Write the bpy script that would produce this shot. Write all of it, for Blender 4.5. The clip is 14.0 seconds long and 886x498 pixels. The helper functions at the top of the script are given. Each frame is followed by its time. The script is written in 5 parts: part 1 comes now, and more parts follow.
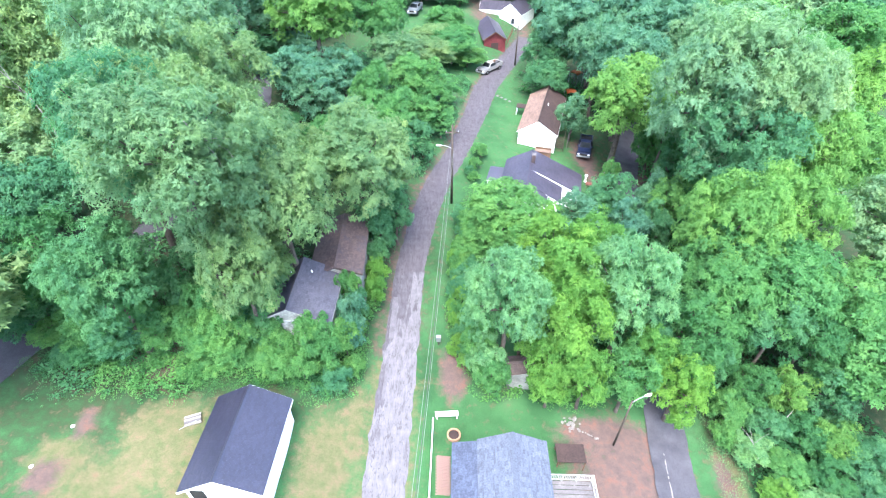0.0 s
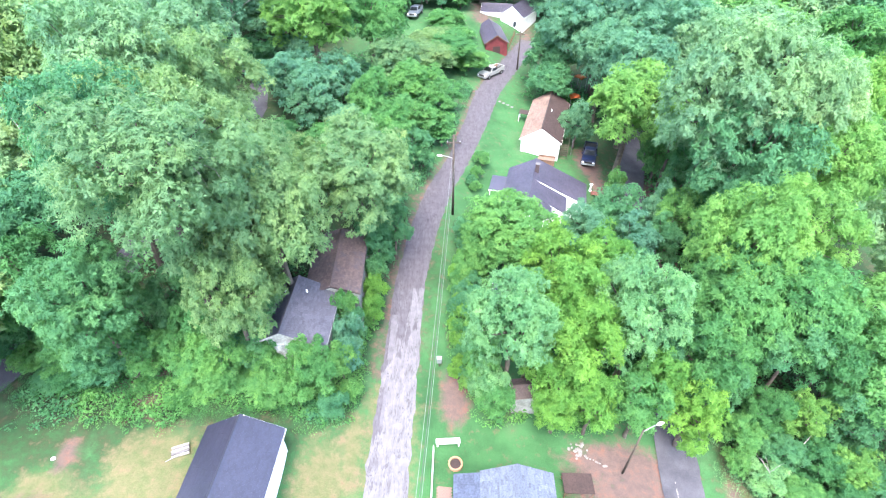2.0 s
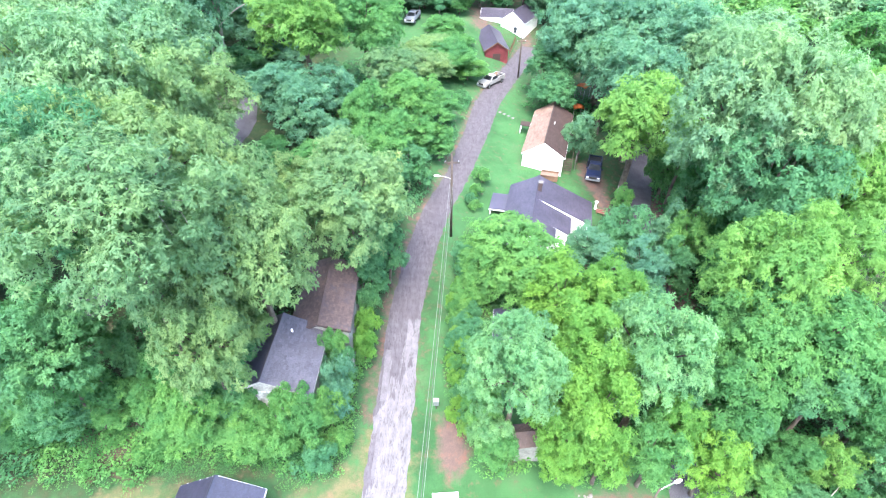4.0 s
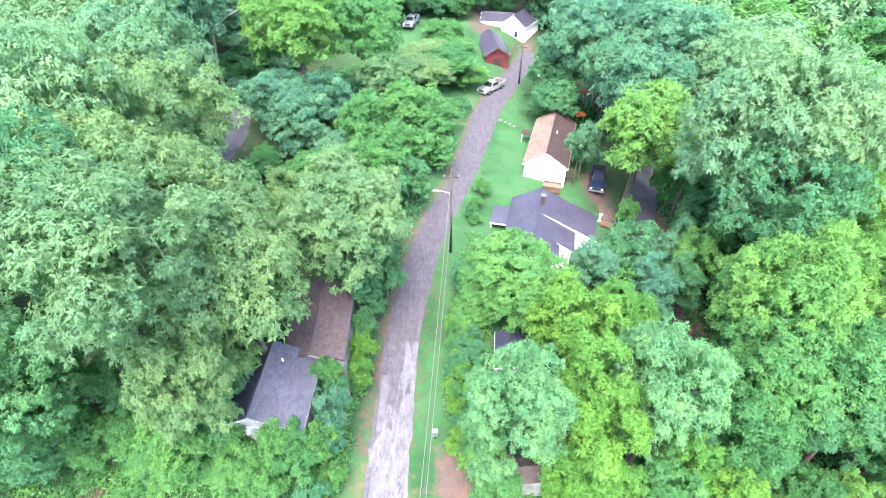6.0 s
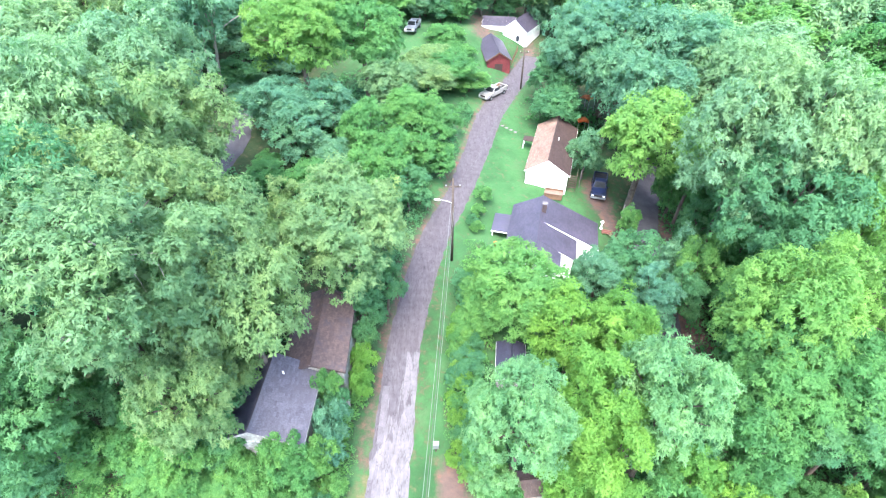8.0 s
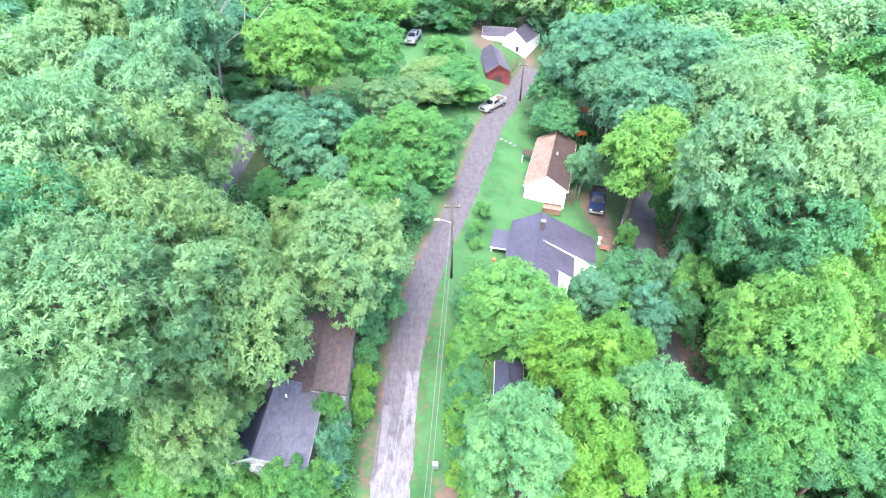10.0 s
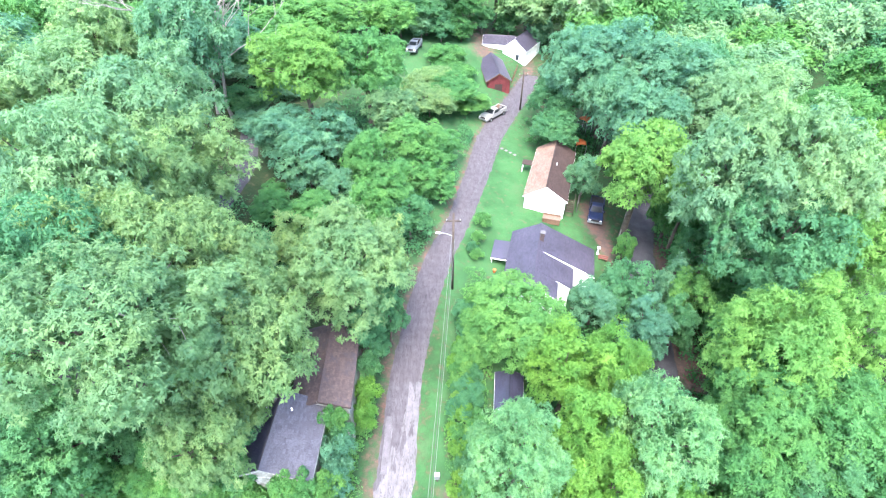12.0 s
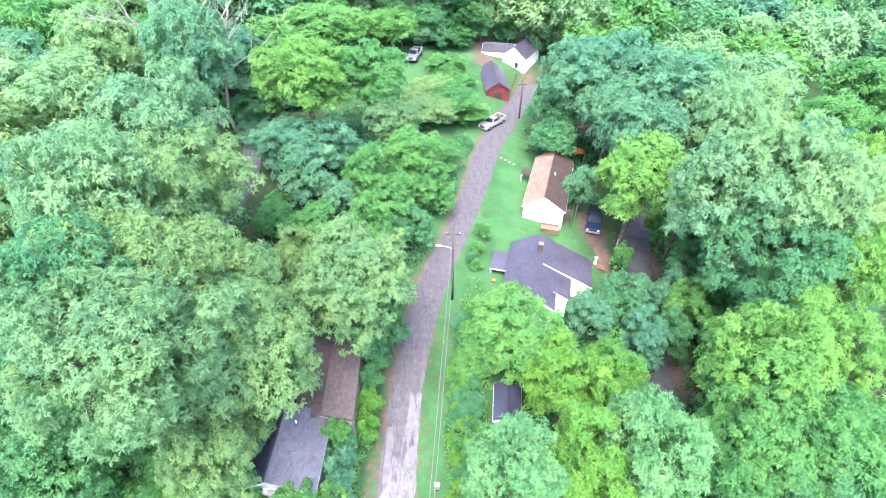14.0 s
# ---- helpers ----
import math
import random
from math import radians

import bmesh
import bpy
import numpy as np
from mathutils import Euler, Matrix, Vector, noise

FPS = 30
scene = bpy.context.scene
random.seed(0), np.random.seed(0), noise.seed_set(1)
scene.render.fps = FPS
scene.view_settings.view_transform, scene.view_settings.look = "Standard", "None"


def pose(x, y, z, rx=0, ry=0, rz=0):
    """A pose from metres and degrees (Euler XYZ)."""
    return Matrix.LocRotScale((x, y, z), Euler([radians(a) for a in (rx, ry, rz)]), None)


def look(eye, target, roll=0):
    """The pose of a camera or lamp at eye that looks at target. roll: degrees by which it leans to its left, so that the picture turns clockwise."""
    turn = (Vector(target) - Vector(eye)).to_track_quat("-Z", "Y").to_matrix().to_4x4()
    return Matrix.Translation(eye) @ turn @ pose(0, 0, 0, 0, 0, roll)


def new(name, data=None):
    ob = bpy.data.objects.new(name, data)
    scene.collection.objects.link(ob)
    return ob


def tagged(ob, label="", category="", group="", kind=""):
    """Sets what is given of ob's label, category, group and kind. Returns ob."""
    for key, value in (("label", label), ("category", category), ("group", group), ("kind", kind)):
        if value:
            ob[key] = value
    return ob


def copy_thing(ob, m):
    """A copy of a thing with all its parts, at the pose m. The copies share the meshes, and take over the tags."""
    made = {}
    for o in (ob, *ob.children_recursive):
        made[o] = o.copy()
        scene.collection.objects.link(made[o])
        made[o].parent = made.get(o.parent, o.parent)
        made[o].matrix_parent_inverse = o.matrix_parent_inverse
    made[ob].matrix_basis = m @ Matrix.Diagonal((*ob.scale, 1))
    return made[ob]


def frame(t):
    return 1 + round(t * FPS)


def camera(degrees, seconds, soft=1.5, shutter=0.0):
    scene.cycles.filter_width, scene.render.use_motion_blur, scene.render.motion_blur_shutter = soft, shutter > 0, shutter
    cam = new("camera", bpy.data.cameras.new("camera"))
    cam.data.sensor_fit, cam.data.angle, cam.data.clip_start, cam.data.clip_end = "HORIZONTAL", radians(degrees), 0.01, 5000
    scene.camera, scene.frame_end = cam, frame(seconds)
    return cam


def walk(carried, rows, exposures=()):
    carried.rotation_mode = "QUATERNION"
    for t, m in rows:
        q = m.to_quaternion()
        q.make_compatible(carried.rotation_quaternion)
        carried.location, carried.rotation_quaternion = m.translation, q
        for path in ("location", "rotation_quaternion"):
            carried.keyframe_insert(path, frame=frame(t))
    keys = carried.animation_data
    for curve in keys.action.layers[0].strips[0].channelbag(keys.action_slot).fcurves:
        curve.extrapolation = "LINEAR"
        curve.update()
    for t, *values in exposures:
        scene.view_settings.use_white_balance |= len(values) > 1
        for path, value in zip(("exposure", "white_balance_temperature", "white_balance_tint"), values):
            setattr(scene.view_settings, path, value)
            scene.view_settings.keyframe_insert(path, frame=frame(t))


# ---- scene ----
cam = camera(84.0, 14.0, soft=1.2)
METRES, EYE, TILT, LEAN, TURN = 15.0, 33.7, -40.0, 0.0, 0.0
ROWS = [
    (0.0, 0.0, 0.0, 0.0, 0.0, 0.0, -0.0),
    (0.5, -0.0022, 0.0185, 0.0152, 0.01, -0.0, -0.02),
    (1.0, -0.0039, 0.0457, 0.0354, 0.03, 0.01, -0.02),
    (1.5, -0.0045, 0.0809, 0.0641, 0.04, 0.01, -0.01),
    (2.0, -0.0033, 0.1205, 0.0977, 0.05, -0.01, -0.01),
    (2.5, -0.0022, 0.1656, 0.1348, 0.04, -0.02, -0.02),
    (3.0, 0.0009, 0.2144, 0.1756, 0.02, -0.02, -0.01),
    (5.5, 0.0127, 0.4453, 0.3759, -0.11, -0.06, 0.02),
    (6.0, 0.0079, 0.4531, 0.3829, -0.12, -0.02, 0.02),
    (6.5, 0.0046, 0.4586, 0.3892, -0.11, 0.01, 0.02),
    (7.0, 0.0032, 0.4653, 0.3974, -0.08, 0.03, -0.03),
    (7.5, 0.0039, 0.4683, 0.4119, -0.03, 0.02, -0.07),
    (8.0, 0.0058, 0.4613, 0.4384, -0.01, 0.02, -0.12),
    (10.5, 0.0105, 0.3941, 0.5871, 0.05, -0.05, -0.15),
    (11.0, 0.0084, 0.3787, 0.6058, 0.08, -0.05, -0.14),
    (11.5, 0.0056, 0.3619, 0.627, 0.09, -0.04, -0.14),
    (12.0, 0.006, 0.348, 0.6443, 0.1, -0.01, -0.13),
    (12.5, 0.0062, 0.3339, 0.6641, 0.1, -0.03, -0.16),
    (13.0, 0.0058, 0.3187, 0.6836, 0.09, -0.03, -0.16),
    (13.5, 0.0049, 0.3011, 0.7067, 0.07, -0.02, -0.16),
    (14.0, 0.0035, 0.2842, 0.7281, 0.06, -0.03, -0.16),
]
EXPOSURE = [(0.0, 3.3, 6000, 8), (0.5, 3.36, 6050, 8), (1.0, 3.43, 6200, 9), (6.5, 3.52, 6250, 9), (14.0, 3.56, 6250, 9)]
walk(cam, [(t, pose(0, 0, EYE, TILT, LEAN, TURN) @ pose(METRES * x, METRES * y, METRES * z, 90 + pitch, roll, yaw)) for t, x, y, z, yaw, pitch, roll in ROWS], EXPOSURE)

# ---- world and light: bright, thin overcast ----
world = bpy.data.worlds.new("world")
scene.world = world
world.use_nodes = True
wn = world.node_tree
sky = wn.nodes.new("ShaderNodeTexSky")
sky.sky_type, sky.sun_disc = "NISHITA", False
SUN_EL, SUN_AZ = 66.0, 190.0
sky.sun_elevation, sky.sun_rotation = radians(SUN_EL), radians(SUN_AZ)
sky.dust_density, sky.air_density = 3.0, 1.0
bg = wn.nodes["Background"]
bg.inputs["Strength"].default_value = 0.15
wn.links.new(sky.outputs["Color"], bg.inputs["Color"])
sun = new("sun", bpy.data.lights.new("sun", "SUN"))
sun.data.energy, sun.data.angle, sun.data.color = 0.85, radians(36), (1.0, 0.97, 0.91)
sd = Vector((math.sin(radians(SUN_AZ)) * math.cos(radians(SUN_EL)), math.cos(radians(SUN_AZ)) * math.cos(radians(SUN_EL)), math.sin(radians(SUN_EL))))
sun.matrix_world = look(tuple(sd * 200), (0, 0, 0))


# ---- materials ----
def material(name, build, rough=0.9, spec=0.2):
    m = bpy.data.materials.new(name)
    m.use_nodes = True
    nt = m.node_tree
    b = nt.nodes["Principled BSDF"]
    b.inputs["Roughness"].default_value = rough
    b.inputs["Specular IOR Level"].default_value = spec
    build(nt, b)
    return m


def node(nt, kind, **values):
    n = nt.nodes.new(kind)
    for k, v in values.items():
        n.inputs[k].default_value = v
    return n


def place(nt, kind="Object"):
    return nt.nodes.new("ShaderNodeTexCoord").outputs[kind]


def noise_fac(nt, vec, scale, detail=4.0, rough=0.6):
    n = node(nt, "ShaderNodeTexNoise", Scale=scale, Detail=detail, Roughness=rough)
    nt.links.new(vec, n.inputs["Vector"])
    return n.outputs["Fac"]


def ramp(nt, fac, stops):
    r = nt.nodes.new("ShaderNodeValToRGB")
    e = r.color_ramp.elements
    while len(e) < len(stops):
        e.new(0.5)
    for el, (p, c) in zip(e, stops):
        el.position, el.color = p, (*c, 1)
    nt.links.new(fac, r.inputs["Fac"])
    return r.outputs["Color"]


def mix(nt, fac, a, b, mode="MIX"):
    m = nt.nodes.new("ShaderNodeMix")
    m.data_type, m.blend_type = "RGBA", mode
    for sock, v in ((m.inputs[0], fac), (m.inputs[6], a), (m.inputs[7], b)):
        if hasattr(v, "is_output"):
            nt.links.new(v, sock)
        elif isinstance(v, (int, float)):
            sock.default_value = v
        else:
            sock.default_value = (*v, 1)
    return m.outputs[2]


def bump(nt, b, height, strength=0.4, distance=0.02):
    n = node(nt, "ShaderNodeBump", Strength=strength, Distance=distance)
    nt.links.new(height, n.inputs["Height"])
    nt.links.new(n.outputs["Normal"], b.inputs["Normal"])


def speckled(name, dark, light, big=0.6, fine=14.0, rough=0.9, spec=0.2, relief=0.3, stain=None, metal=0.0):
    """A two-scale mottled surface: broad patches, fine grain, and optional stains of another colour."""
    def build(nt, b):
        v = place(nt)
        f1, f2 = noise_fac(nt, v, big, 5), noise_fac(nt, v, fine, 3)
        mid = tuple((a + c) / 2 for a, c in zip(dark, light))
        c1 = ramp(nt, f1, [(0.3, dark), (0.5, mid), (0.7, light)])
        c2 = ramp(nt, f2, [(0.25, (0.7, 0.7, 0.7)), (0.75, (1.3, 1.3, 1.3))])
        c = mix(nt, 1.0, c1, c2, "MULTIPLY")
        if "shingle" in name or "roof" in name:
            g = nt.nodes.new("ShaderNodeNewGeometry")
            c = mix(nt, 1.0, c, ramp(nt, g.outputs["Random Per Island"], [(0.0, (0.8, 0.8, 0.82)), (1.0, (1.2, 1.2, 1.18))]), "MULTIPLY")
        if stain:
            f3 = ramp(nt, noise_fac(nt, v, big * 1.7, 6, 0.7), [(0.5, (0, 0, 0)), (0.66, (1, 1, 1))])
            c = mix(nt, f3, c, stain)
        nt.links.new(c, b.inputs["Base Color"])
        b.inputs["Metallic"].default_value = metal
        bump(nt, b, f2, relief, 0.01)
    return material(name, build, rough, spec)


def leaf(name, dark, light, thin=0.48):
    """Foliage: colour by leaf and by plant, part of the light going through."""
    def build(nt, b):
        g = nt.nodes.new("ShaderNodeNewGeometry")
        o = nt.nodes.new("ShaderNodeObjectInfo")
        v = place(nt)
        patch = noise_fac(nt, v, 0.45, 3)
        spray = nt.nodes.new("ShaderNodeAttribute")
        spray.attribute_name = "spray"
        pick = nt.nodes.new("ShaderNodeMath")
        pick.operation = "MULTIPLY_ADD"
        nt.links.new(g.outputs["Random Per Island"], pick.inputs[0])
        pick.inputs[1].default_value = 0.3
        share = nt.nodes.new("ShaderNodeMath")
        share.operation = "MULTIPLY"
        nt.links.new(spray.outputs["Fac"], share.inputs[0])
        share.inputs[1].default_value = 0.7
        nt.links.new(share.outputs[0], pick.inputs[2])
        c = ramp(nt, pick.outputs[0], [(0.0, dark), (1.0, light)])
        tint = ramp(nt, patch, [(0.3, (0.78, 0.86, 0.9)), (0.7, (1.25, 1.12, 0.95))])
        c = mix(nt, 1.0, c, tint, "MULTIPLY")
        each = ramp(nt, o.outputs["Random"], [(0.0, (0.85, 0.92, 1.0)), (1.0, (1.15, 1.06, 0.95))])
        c = mix(nt, 1.0, c, each, "MULTIPLY")
        nt.links.new(c, b.inputs["Base Color"])
        t = nt.nodes.new("ShaderNodeBsdfTranslucent")
        nt.links.new(mix(nt, 1.0, c, (1.1, 1.25, 0.8), "MULTIPLY"), t.inputs["Color"])
        s = node(nt, "ShaderNodeMixShader", Fac=thin)
        nt.links.new(b.outputs[0], s.inputs[1])
        nt.links.new(t.outputs[0], s.inputs[2])
        nt.links.new(s.outputs[0], nt.nodes["Material Output"].inputs["Surface"])
    return material(name, build, 0.7, 0.22)


LEAF = {
    "mid": leaf("leaf_mid", (0.036, 0.125, 0.062), (0.09, 0.225, 0.105)),
    "yellow": leaf("leaf_yellow", (0.062, 0.168, 0.030), (0.135, 0.280, 0.060)),
    "lime": leaf("leaf_lime", (0.068, 0.178, 0.040), (0.148, 0.290, 0.080)),
    "fresh": leaf("leaf_fresh", (0.055, 0.165, 0.068), (0.175, 0.330, 0.152)),
    "bright": leaf("leaf_bright", (0.047, 0.150, 0.047), (0.110, 0.256, 0.083)),
    "blue": leaf("leaf_blue", (0.048, 0.143, 0.092), (0.116, 0.250, 0.156)),
    # pale-leaved trees; far trees also take it, as haze in the colour
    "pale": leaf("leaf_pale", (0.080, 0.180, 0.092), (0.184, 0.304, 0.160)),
    "deep": leaf("leaf_deep", (0.030, 0.110, 0.040), (0.070, 0.190, 0.066)),
    "olive": leaf("leaf_olive", (0.070, 0.158, 0.072), (0.168, 0.268, 0.120)),
}
BARK = speckled("bark", (0.0385, 0.0303, 0.0248), (0.11, 0.0935, 0.077), 2.0, 20.0)
DEAD_WOOD = speckled("dead_wood", (0.154, 0.138, 0.121), (0.275, 0.253, 0.231), 3.0, 20.0)
SHINGLE_DARK = speckled("shingle_dark", (0.012, 0.012, 0.024), (0.024, 0.023, 0.04), 0.35, 9.0, 0.4, 0.6, 0.4)
SHINGLE_GREY = speckled("shingle_grey", (0.045, 0.043, 0.056), (0.068, 0.065, 0.082), 0.4, 9.0, 0.6, 0.3, 0.5, (0.05, 0.046, 0.058))
SHINGLE_PURPLE = speckled("shingle_purple", (0.026, 0.023, 0.036), (0.048, 0.042, 0.06), 0.4, 9.0, 0.48, 0.4, 0.5)
SHINGLE_TAN = speckled("shingle_tan", (0.11, 0.07, 0.053), (0.155, 0.102, 0.08), 0.6, 9.0, 0.85, 0.3, 0.5)
SHINGLE_BROWN = speckled("shingle_brown", (0.021, 0.013, 0.012), (0.04, 0.024, 0.021), 0.6, 9.0, 0.85, 0.3, 0.5)
RUST_ROOF = speckled("rust_roof", (0.044, 0.032, 0.031), (0.07, 0.046, 0.042), 0.4, 6.0, 0.7, 0.3, 0.4, (0.04, 0.034, 0.042))
BLUE_ROOF = speckled("blue_grey_shingle", (0.058, 0.066, 0.088), (0.07, 0.079, 0.102), 0.4, 9.0, 0.8, 0.3, 0.4)
SLATE_BLUE = speckled("blue_shingle", (0.034, 0.041, 0.064), (0.05, 0.059, 0.088), 0.5, 8.0, 0.8, 0.3, 0.4)
WHITE = speckled("white_siding", (0.72, 0.72, 0.70), (0.84, 0.84, 0.82), 0.7, 6.0, 0.7, 0.3, 0.1)
WEATHERED = speckled("weathered_boards", (0.10, 0.10, 0.09), (0.3, 0.3, 0.28), 0.8, 6.0, 0.9, 0.2, 0.3)
PEELED = speckled("peeled_paint", (0.1, 0.11, 0.1), (0.42, 0.43, 0.42), 1.6, 9.0, 0.85, 0.2, 0.2, (0.07, 0.08, 0.06))
TRIM = speckled("white_trim", (0.74, 0.74, 0.73), (0.82, 0.82, 0.81), 2.0, 12.0, 0.6, 0.3, 0.1)
RAIL_WHITE = speckled("worn_white_rail", (0.26, 0.25, 0.25), (0.42, 0.41, 0.4), 2.0, 12.0, 0.7, 0.3, 0.1)
RED_PAINT = speckled("red_paint", (0.08, 0.018, 0.02), (0.13, 0.03, 0.032), 1.0, 8.0)
DARK = speckled("dark_void", (0.015, 0.014, 0.014), (0.03, 0.028, 0.026), 1.0, 6.0)
DECK = speckled("weathered_deck", (0.085, 0.078, 0.08), (0.13, 0.12, 0.12), 0.9, 10.0)
WOOD = speckled("brown_wood", (0.088, 0.0495, 0.033), (0.165, 0.099, 0.066), 1.0, 10.0)
POLE_WOOD = speckled("pole_wood", (0.0385, 0.0303, 0.0248), (0.077, 0.0605, 0.0495), 1.5, 15.0)
STEEL = speckled("galvanised_steel", (0.2, 0.21, 0.22), (0.3, 0.31, 0.32), 3.0, 20.0, 0.45, 0.5, 0.1, None, 0.6)
CABLE = speckled("cable", (0.08, 0.09, 0.085), (0.14, 0.15, 0.145), 3.0, 20.0, 0.5)
BLACK_CABLE = speckled("black_cable", (0.03, 0.03, 0.03), (0.06, 0.06, 0.06), 3.0, 20.0, 0.6)
PINK_BRICK = speckled("pink_brick", (0.14, 0.085, 0.075), (0.22, 0.145, 0.125), 2.5, 18.0)
CLAY_RING = speckled("terracotta", (0.22, 0.121, 0.0715), (0.303, 0.182, 0.11), 4.0, 20.0)
STONE = speckled("pale_stone", (0.09, 0.08, 0.075), (0.2, 0.18, 0.17), 5.0, 20.0)
ORANGE = speckled("orange_canvas", (0.33, 0.0935, 0.0275), (0.413, 0.138, 0.0495), 2.0, 12.0)
CAR_WHITE = speckled("white_paint", (0.19, 0.187, 0.183), (0.27, 0.262, 0.255), 2.0, 9.0, 0.35, 0.5, 0.0)
CAR_RED = speckled("dull_red_paint", (0.154, 0.033, 0.0275), (0.22, 0.055, 0.044), 2.0, 9.0, 0.4, 0.5, 0.0)
CAR_BLUE = speckled("navy_paint", (0.006, 0.011, 0.035), (0.01, 0.017, 0.05), 2.0, 9.0, 0.55, 0.25, 0.0)
CAR_SILVER = speckled("silver_paint", (0.13, 0.14, 0.16), (0.19, 0.2, 0.22), 2.0, 9.0, 0.35, 0.5, 0.0)
CAR_GLASS = speckled("tinted_glass", (0.02, 0.025, 0.03), (0.04, 0.045, 0.05), 2.0, 9.0, 0.2, 0.15, 0.0)
RUBBER = speckled("rubber", (0.02, 0.02, 0.02), (0.035, 0.035, 0.035), 3.0, 15.0)

# ---- the lie of the land ----
RY = [0, 10, 15, 20, 25, 32, 37, 46, 52.5, 59, 70, 80, 88, 95, 105, 120, 140, 200]
RX = [-4.5, -4.3, -4.2, -4.05, -3.75, -3.5, -3.35, -2.0, -0.5, 1.85, 4.7, 7.0, 9.9, 13.0, 17.0, 21.0, 26.0, 40.0]
RZ = [-2.6, -2.1, -1.8, -1.4, -0.85, -0.2, 0.05, 0.7, 0.92, 1.0, 1.15, 1.3, 1.4, 1.5, 1.8, 2.4, 3.2, 5.0]
RW = [1.55, 1.55, 1.52, 1.52, 1.5, 1.48, 1.46, 1.5, 1.5, 1.45, 1.7, 1.95, 2.0, 1.9, 1.7, 1.6, 1.6, 1.6]


def road_at(y):
    return float(np.interp(y, RY, RX)), float(np.interp(y, RY, RZ)), float(np.interp(y, RY, RW))


def ground(x, y):
    """Height of the land: the lane runs on a hillside, which climbs on one hand and falls on the other."""
    c, z, w = road_at(y)
    d = x - c
    if d < -w:
        e = -w - d
        z += 6.2 * (1 - math.exp(-e / 16)) + 0.02 * max(e - 25, 0)
        z += 0.12 * noise.noise((x * 0.25, y * 0.25, 3.0)) * min(e, 3)
    elif d > w:
        e = d - w
        z -= 0.185 * e if e < 28 else 5.18 + 0.02 * (e - 28)
        z += 0.10 * noise.noise((x * 0.25, y * 0.25, 7.0)) * min(e, 3)
    return z


# ---- mesh helpers ----
def mesh_from(name, verts, faces):
    me = bpy.data.meshes.new(name)
    me.from_pydata(verts, [], faces)
    return me


def part(name, data, mat, parent=None, label="", at=None, smooth=False):
    """Links a bmesh or mesh as one object under a thing."""
    if isinstance(data, bmesh.types.BMesh):
        me = bpy.data.meshes.new(name)
        data.to_mesh(me)
        data.free()
        data = me
    if mat and not data.materials:
        data.materials.append(mat)
    if smooth:
        data.polygons.foreach_set("use_smooth", [True] * len(data.polygons))
    ob = new(name, data)
    if parent:
        ob.parent = parent
    if at is not None:
        ob.matrix_basis = at
    if label:
        ob["label"] = label
    return ob


def thing(name, m, label, category, group=""):
    e = new(name)
    e.empty_display_size = 0.2
    e.matrix_basis = m
    return tagged(e, label, category, group)


def box(bm, x0, x1, y0, y1, z0, z1, bev=0.0):
    r = bmesh.ops.create_cube(bm, size=1.0, matrix=Matrix.Translation(((x0 + x1) / 2, (y0 + y1) / 2, (z0 + z1) / 2)) @ Matrix.Diagonal((x1 - x0, y1 - y0, z1 - z0, 1)))
    if bev:
        es = list({e for v in r["verts"] for e in v.link_edges})
        bmesh.ops.bevel(bm, geom=es, offset=bev, segments=2, profile=0.6, affect="EDGES")
    return bm


def cube(x0, x1, y0, y1, z0, z1, bev=0.01):
    return box(bmesh.new(), x0, x1, y0, y1, z0, z1, bev)


def tube(points, radii, sides=8):
    """A closed tapered tube along points."""
    bm = bmesh.new()
    rings = []
    pts = [Vector(p) for p in points]
    for i, p in enumerate(pts):
        d = (pts[min(i + 1, len(pts) - 1)] - pts[max(i - 1, 0)]).normalized()
        a = d.orthogonal().normalized() if abs(d.z) < 0.9 else Vector((1, 0, 0)) - d * d.x
        a.normalize()
        b = d.cross(a)
        rings.append([bm.verts.new(p + (a * math.cos(k * math.tau / sides) + b * math.sin(k * math.tau / sides)) * radii[i]) for k in range(sides)])
    for r0, r1 in zip(rings, rings[1:]):
        for k in range(sides):
            bm.faces.new((r0[k], r0[(k + 1) % sides], r1[(k + 1) % sides], r1[k]))
    bm.faces.new(rings[0][::-1])
    bm.faces.new(rings[-1])
    return bm


# ---- ground: one sheet to the horizon ----
def ground_sheet():
    xs = np.concatenate([np.linspace(-900, -70, 14)[:-1], np.linspace(-70, 60, 196), np.linspace(60, 900, 14)[1:]])
    ys = np.concatenate([np.linspace(-400, 0, 9)[:-1], np.linspace(0, 110, 221), np.linspace(110, 1200, 22)[1:]])
    verts = []
    for y in ys:
        for x in xs:
            z = ground(x, min(max(y, 0), 200))
            if abs(x) > 120 or y > 200:
                z = z * 0.6
            verts.append((x, y, z))
    n = len(xs)
    faces = [(j * n + i, j * n + i + 1, (j + 1) * n + i + 1, (j + 1) * n + i) for j in range(len(ys) - 1) for i in range(n - 1)]
    return mesh_from("ground", verts, faces)


